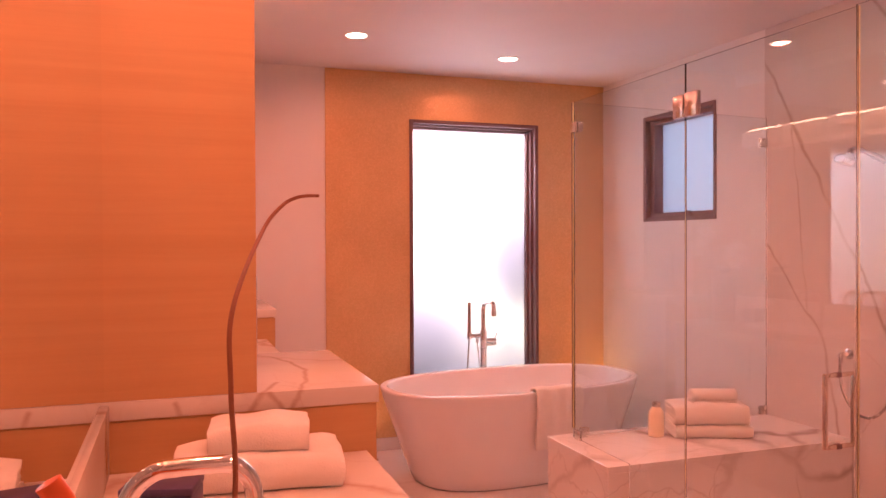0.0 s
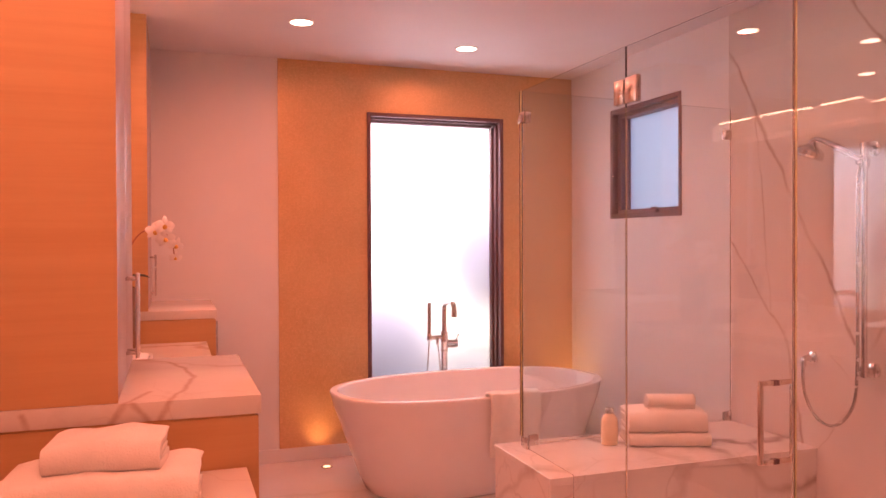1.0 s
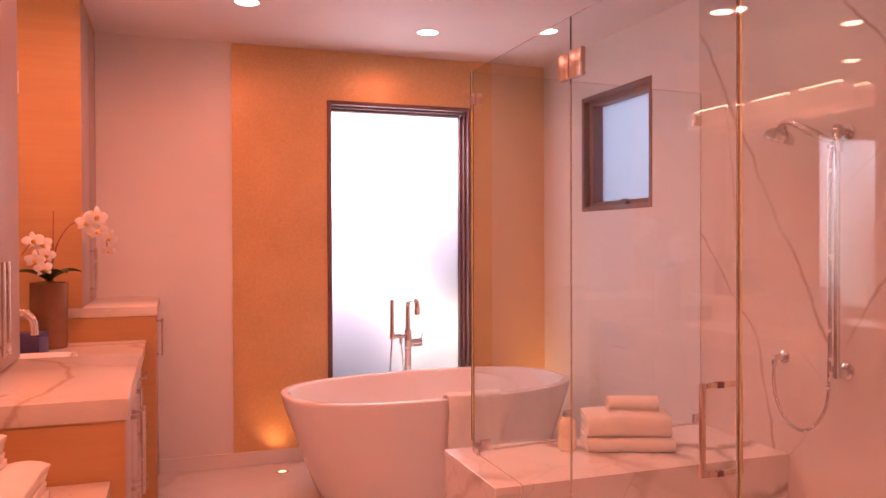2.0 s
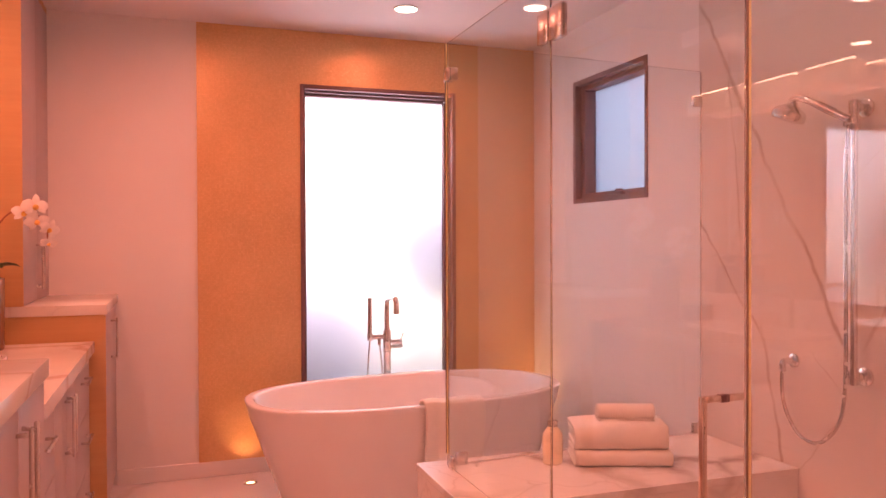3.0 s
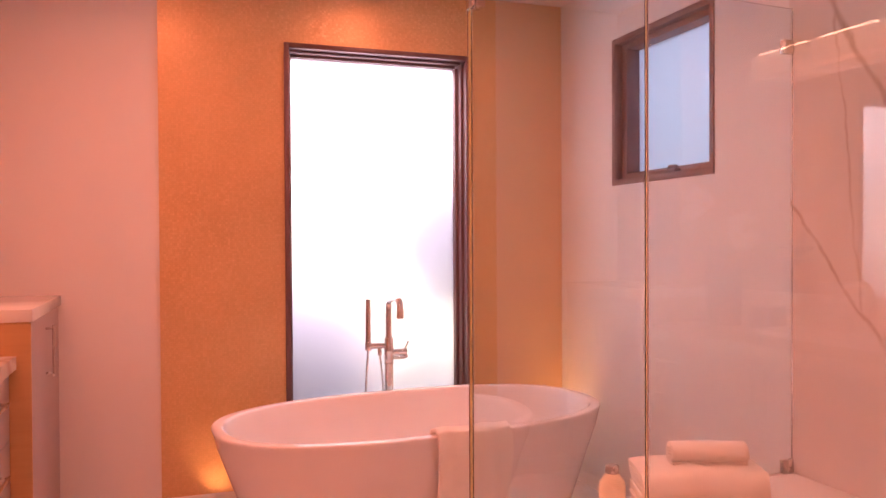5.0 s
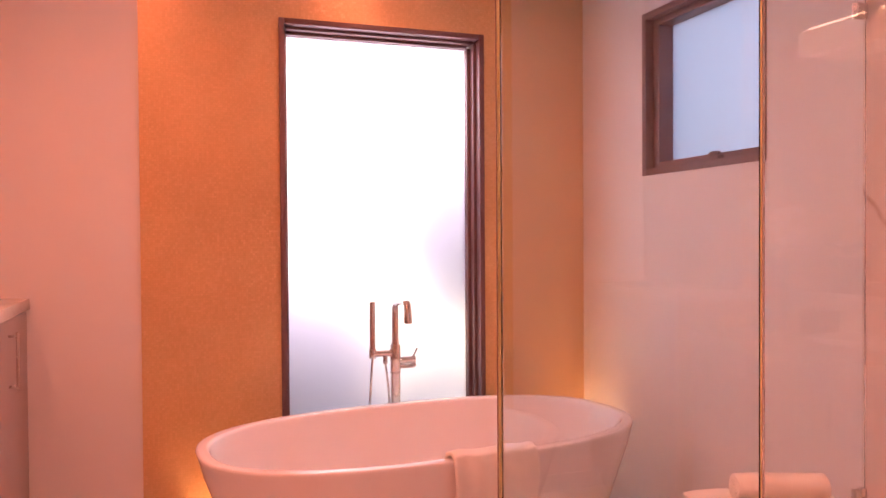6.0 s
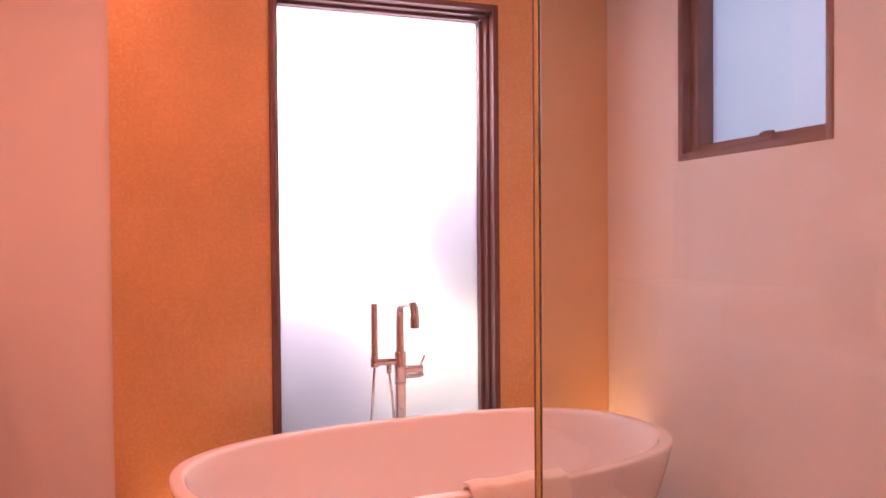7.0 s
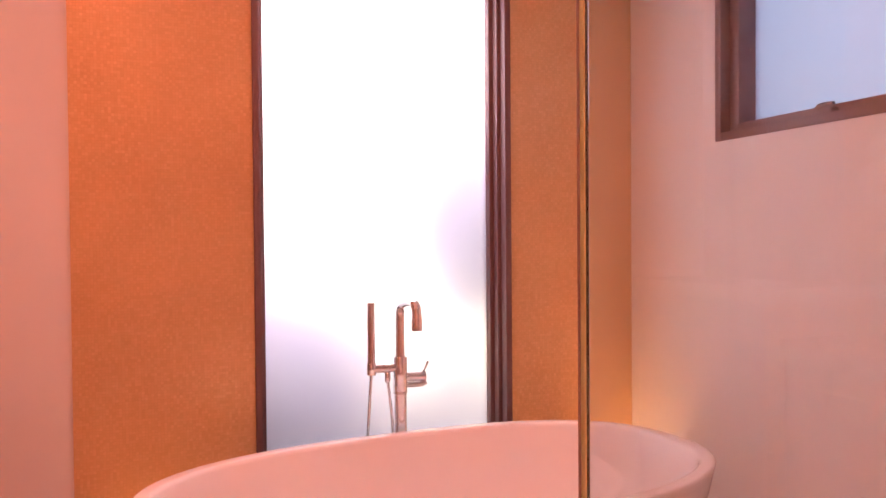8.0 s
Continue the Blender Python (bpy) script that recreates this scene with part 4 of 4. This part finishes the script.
def sink_unit(y0, y1, cy, SZ):
    b = thing("vanity_cabinet", "low sink vanity with pale drawers and steel handles", "cabinet", (0, 0, 0), "sink vanities")
    part("body", box(LEFT + 0.002, SX - 0.045, y0 + 0.002, y1 - 0.002, 0.09, SZ - 0.14), WOOD, b)
    part("toe_kick", box(LEFT + 0.002, SX - 0.09, y0 + 0.004, y1 - 0.004, 0.0, 0.09), TOE, b)
    part("rail", box(SX - 0.06, SX - 0.045, y0 + 0.002, y1 - 0.002, SZ - 0.14, SZ - 0.051), WOOD, b)
    n = 3
    w = (y1 - y0 - 0.004) / n
    for i in range(n):
        p, q = y0 + 0.002 + w * i + 0.0015, y0 + 0.002 + w * (i + 1) - 0.0015
        if i == 1:
            m = (p + q) / 2
            for u, v, hy in ((p, m - 0.0015, m - 0.035), (m + 0.0015, q, m + 0.035)):
                d = part("door", box(SX - 0.0445, SX - 0.025, u, v, 0.092, SZ - 0.056, 0.002), FRONT, b, "pale lacquered door")
                bar_handle(d, SX - 0.025, hy, SZ - 0.32, SZ - 0.10)
        else:
            zs = [0.092, 0.36, 0.62, SZ - 0.053]
            for z0, z1 in zip(zs, zs[1:]):
                d = part("drawer_front", box(SX - 0.0445, SX - 0.025, p, q, z0, z1 - 0.003, 0.002), FRONT, b, "pale lacquered drawer front")
                bar_handle(d, SX - 0.025, (p + q) / 2 - 0.09, (z0 + z1) / 2 + 0.04, None, "y", (p + q) / 2 + 0.09)
    bx0, bx1, by0, by1 = 0.36, 0.61, cy - 0.34, cy + 0.34
    top = bmesh.new()
    for p, q, r, s in ((LEFT + 0.001, bx0, y0 + 0.001, y1 - 0.0045), (bx1, SX, y0 + 0.001, y1 - 0.0045), (bx0, bx1, y0 + 0.001, by0), (bx0, bx1, by1, y1 - 0.0045)):
        box(p, q, r, s, SZ - 0.05, SZ, bm=top)
    bmesh.ops.remove_doubles(top, verts=top.verts[:], dist=0.0002)
    s = part("sink_countertop", top, TOP, None, "", False)
    tagged(s, "white veined marble countertop around an inset sink", "countertop")
    k = thing("sink", "white rectangular ceramic sink set in the countertop", "sink", (0, cy, SZ), "sinks")
    rim = bmesh.new()
    levels = [(0.140, 0.355, 0.0005), (0.142, 0.357, 0.018), (0.139, 0.354, 0.024), (0.126, 0.340, 0.024), (0.121, 0.334, 0.015), (0.115, 0.32, -0.08), (0.09, 0.28, -0.11)]
    vs = []
    for a, c, z in levels:
        vs.append([rim.verts.new(p) for p in superoval(a, c, 7, 48, z, (bx0 + bx1) / 2, 0)])
    for p, q in zip(vs, vs[1:]):
        for i in range(48):
            rim.faces.new((p[i], p[(i + 1) % 48], q[(i + 1) % 48], q[i]))
    rim.faces.new(vs[-1])
    part("bowl", rim, ENAMEL, k, "", True, 50)
    part("drain", lathe([(0.024, -0.1095), (0.024, -0.106), (0.001, -0.104)], 20, ((bx0 + bx1) / 2, 0, 0)), CHROME, k)
    f = thing("sink_tap", "polished chrome high-arched sink tap with two handles", "tap", (0.30, cy, SZ), "sink taps")
    part("base", lathe([(0.026, 0), (0.027, 0.008), (0.019, 0.014), (0.017, 0.03)], 22), CHROME, f)
    part("spout", tube([(0, 0, 0.02), (0, 0, 0.15), (0.012, 0, 0.20), (0.045, 0, 0.228), (0.08, 0, 0.232), (0.13, 0, 0.232), (0.165, 0, 0.228), (0.192, 0, 0.20), (0.198, 0, 0.165), (0.198, 0, 0.14)], 0.0145, 16), CHROME, f)
    for sy in (-0.10, 0.10):
        part("handle_base", lathe([(0.023, 0), (0.024, 0.006), (0.015, 0.012), (0.013, 0.05), (0.016, 0.055), (0.001, 0.06)], 18, (0.0, sy, 0)), CHROME, f)
        part("handle", tube([(0.0, sy, 0.055), (0.0, sy, 0.075), (0.03, sy, 0.085), (0.06, sy, 0.085)], 0.006, 10), CHROME, f)
    return b


SZ1, SZ2 = 0.908, 0.930       # heights of the two sink counters
sink_unit(0.06, A0, 0.93, SZ1)
sink_unit(A1, C0, 3.33, SZ2)


def wall_mirror(y0, y1, SZ):
    m = thing("wall_mirror", "large frameless mirror above a marble backsplash", "mirror", (0, 0, 0), "mirrors above the sinks")
    part("glass", box(LEFT + 0.001, LEFT + 0.009, y0 + 0.001, y1 - 0.0008, 1.090, 2.60, 0.0005, 1), MIRROR, m, "", False)
    s = part("backsplash", box(LEFT + 0.001, LEFT + 0.021, y0 + 0.002, y1 - 0.005, SZ + 0.0005, 1.083, 0.002), TOP, None)
    tagged(s, "low white marble backsplash strip along the wall", "backsplash")


wall_mirror(0.06, A0, SZ1)
wall_mirror(A1, C0, SZ2)


def vanity_light(cy):
    v = thing("vanity_light", "lit steel light bar with three boxy glass shades", "wall light", (LEFT + 0.01, cy, 2.19), "wall lights above the mirrors")
    part("back_plate", box(0.0, 0.02, -0.52, 0.52, -0.03, 0.03, 0.003), CHROME, v)
    for i in range(3):
        y = (i - 1) * 0.36
        part("arm", tube([(0.018, y, 0.028), (0.05, y, 0.028)], 0.008, 8, smooth=0), CHROME, v)
        part("lamp_tube", tube([(0.09, y - 0.14, 0.062), (0.09, y + 0.14, 0.062)], 0.007, 12, smooth=0), SHADE, v, "glowing lamp tube")
        p = part("shade", box(0.045, 0.135, y - 0.16, y + 0.16, -0.055, 0.05, 0.004), VEIL, v, "boxy clear glass shade")
        p.visible_shadow = False
    return v


vanity_light(0.93)
vanity_light(3.45)


# ---- things on the vanity ----
folded_towel("folded_towel", "thick white folded bath towel on the vanity counter", 0.395, 0.215, 0.084, pose(0.570, 1.580, SZ1, 0, 0, -5), "towels on the vanity", 7, 0.008)
folded_towel("folded_hand_towel", "white folded hand towel on a larger towel", 0.238, 0.150, 0.070, pose(0.575, 1.597, SZ1 + 0.080, 0, 0, -7), "towels on the vanity", 8, 0.008)


def flower(parent, at, facing, size, seed):
    rnd = random.Random(seed)
    bm = bmesh.new()
    for k, (ang, ln, wd) in enumerate(((90, 1.0, 0.62), (215, 0.95, 0.55), (325, 0.95, 0.55), (10, 1.05, 0.95), (170, 1.05, 0.95))):
        a = radians(ang + rnd.uniform(-8, 8))
        u = Vector((math.cos(a), math.sin(a), 0))
        w = Vector((-math.sin(a), math.cos(a), 0))
        rows = []
        for i in range(6):
            s = i / 5
            half = wd * 0.5 * size * math.sin(math.pi * min(s * 0.86 + 0.08, 1)) ** 0.8
            lift = size * (0.22 * math.sin(s * 2.4) - 0.18 * s * s) + 0.002 * k
            c = u * (0.06 + s * ln) * size
            rows.append([bm.verts.new(c + w * half * q + Vector((0, 0, lift - abs(q) * half * 0.18))) for q in (-1, -0.5, 0, 0.5, 1)])
        for p, q in zip(rows, rows[1:]):
            for i in range(4):
                bm.faces.new((p[i], p[i + 1], q[i + 1], q[i]))
    m = look(at, Vector(at) - Vector(facing), rnd.uniform(-25, 25))
    f = part("flower", turn_to(bm, m), PETAL, parent, "white moth orchid flower", True, 80)
    lip = lathe([(0.004, 0.0), (0.012, 0.006), (0.010, 0.016), (0.004, 0.024)], 10)
    for v in lip.verts:
        v.co = Vector((v.co.x * size / 0.045, v.co.y * size / 0.045 - 0.006, v.co.z * size / 0.045))
    part("lip", turn_to(lip, m), LIP, f)


def leaf(parent, ang, length, width, rise, z):
    bm = bmesh.new()
    u = Vector((math.cos(ang), math.sin(ang), 0))
    w = Vector((-math.sin(ang), math.cos(ang), 0))
    rows = []
    for i in range(9):
        s = i / 8
        half = width * math.sin(math.pi * (0.12 + 0.88 * s)) ** 0.7 if s < 1 else 0.001
        c = u * length * s + Vector((0, 0, z + rise * math.sin(s * 2.2)))
        rows.append([bm.verts.new(c + w * half * q + Vector((0, 0, abs(q) * half * 0.5))) for q in (-1, -0.5, 0, 0.5, 1)])
    for p, q in zip(rows, rows[1:]):
        for i in range(4):
            bm.faces.new((p[i], p[i + 1], q[i + 1], q[i]))
    part("leaf", bm, LEAF, parent, "", True, 80)


def orchid(at, stems, label, height=0.315, rad=0.088, stick=None, thick=0.0042):
    o = thing("orchid", label, "potted plant", at)
    part("vase", lathe([(rad * 0.93, 0.0), (rad * 0.96, 0.006), (rad, height * 0.6), (rad, height), (rad - 0.007, height), (rad - 0.009, height - 0.035)], 40), VASE, o, "tall brown glazed vase")
    soil = bmesh.new()
    bmesh.ops.create_icosphere(soil, subdivisions=4, radius=1)
    for v in soil.verts:
        n = noise.noise(v.co * 5)
        v.co = Vector((v.co.x * (rad - 0.01), v.co.y * (rad - 0.01), height - 0.022 + v.co.z * 0.025 + 0.014 * n))
    part("moss", soil, MOSS, o, "dry yellow-green moss")
    for k, (a, ln) in enumerate(((0.3, 0.15), (1.9, 0.13), (3.6, 0.16), (4.7, 0.15), (5.5, 0.13))):
        leaf(o, a, ln, 0.034, 0.05, height + 0.004)
    for i, (pts, blooms) in enumerate(stems):
        part("stem", tube(pts, thick, 8, smooth=8, end=thick * 0.7), STEM, o)
        for k, (p, d, s) in enumerate(blooms):
            flower(o, p, d, s, i * 20 + k)
    if stick:
        part("stake", tube(stick, 0.003, 6, smooth=0), STEM, o)
    return o


orchid((0.455, 4.03, SZ2), [
    ([(0, 0, 0.31), (0.02, -0.01, 0.42), (0.05, -0.02, 0.52), (0.11, -0.02, 0.60), (0.19, -0.03, 0.605), (0.25, -0.04, 0.56), (0.265, -0.05, 0.46)],
     [((0.17, -0.05, 0.60), (0.3, -1, 0.2), 0.046), ((0.215, -0.06, 0.63), (0.5, -1, 0.1), 0.050), ((0.22, -0.05, 0.565), (0.2, -1, -0.2), 0.046), ((0.27, -0.06, 0.53), (0.7, -1, -0.2), 0.042), ((0.268, -0.06, 0.47), (0.4, -1, -0.4), 0.032)]),
    ([(-0.01, -0.01, 0.31), (-0.01, -0.03, 0.42), (-0.03, -0.06, 0.49), (-0.06, -0.11, 0.50), (-0.09, -0.15, 0.45)],
     [((-0.02, -0.06, 0.50), (0.4, -1, 0.2), 0.044), ((-0.05, -0.10, 0.515), (0.1, -1, 0.3), 0.044), ((0.0, -0.07, 0.45), (0.6, -1, 0.0), 0.040), ((-0.04, -0.13, 0.43), (0.3, -1, -0.2), 0.042), ((-0.01, -0.10, 0.385), (0.5, -1, 0.1), 0.040)]),
], "white moth orchid in a brown glazed vase on the counter", rad=0.084, stick=[(0.015, 0.005, 0.30), (0.022, 0.01, 0.66)])
orchid((0.325, 0.12, SZ1), [
    ([(0.0, 0, 0.24), (0.060, 0.008, 0.30), (0.084, 0.018, 0.42), (0.083, 0.018, 0.496), (0.085, 0.029, 0.545), (0.113, 0.118, 0.595), (0.131, 0.140, 0.616), (0.145, 0.142, 0.623), (0.160, 0.142, 0.624)], []),
], "potted orchid with a bare dark arching stem", height=0.25, thick=0.0019)


def trinket_box(at, label, turn):
    t = thing("storage_box", label, "box", (0, 0, 0), "dark boxes by the taps")
    t.matrix_world = pose(*at, 0, 0, turn)
    part("body", box(-0.07, 0.07, -0.05, 0.05, 0.0, 0.085, 0.004), CUP, t)
    part("lid", box(-0.072, 0.072, -0.052, 0.052, 0.086, 0.102, 0.004), CUP, t)


trinket_box((0.40, 3.80, SZ2), "dark purple storage box on the counter", -15)
trinket_box((0.352, 1.31, SZ1), "dark purple storage box on the counter", -15)


def soap_bottle(at):
    b = thing("soap_bottle", "slim orange plastic soap bottle leaning against the mirror", "bottle", (0, 0, 0))
    b.matrix_world = pose(*at, 0, -30, 0)
    part("body", lathe([(0.021, 0), (0.024, 0.005), (0.024, 0.30), (0.020, 0.325), (0.011, 0.335), (0.011, 0.345)], 24), ORANGE, b)
    part("cap", lathe([(0.013, 0.34), (0.014, 0.343), (0.014, 0.372), (0.001, 0.375)], 18), ORANGE, b)


soap_bottle((0.435, 0.555, SZ1 + 0.0115))
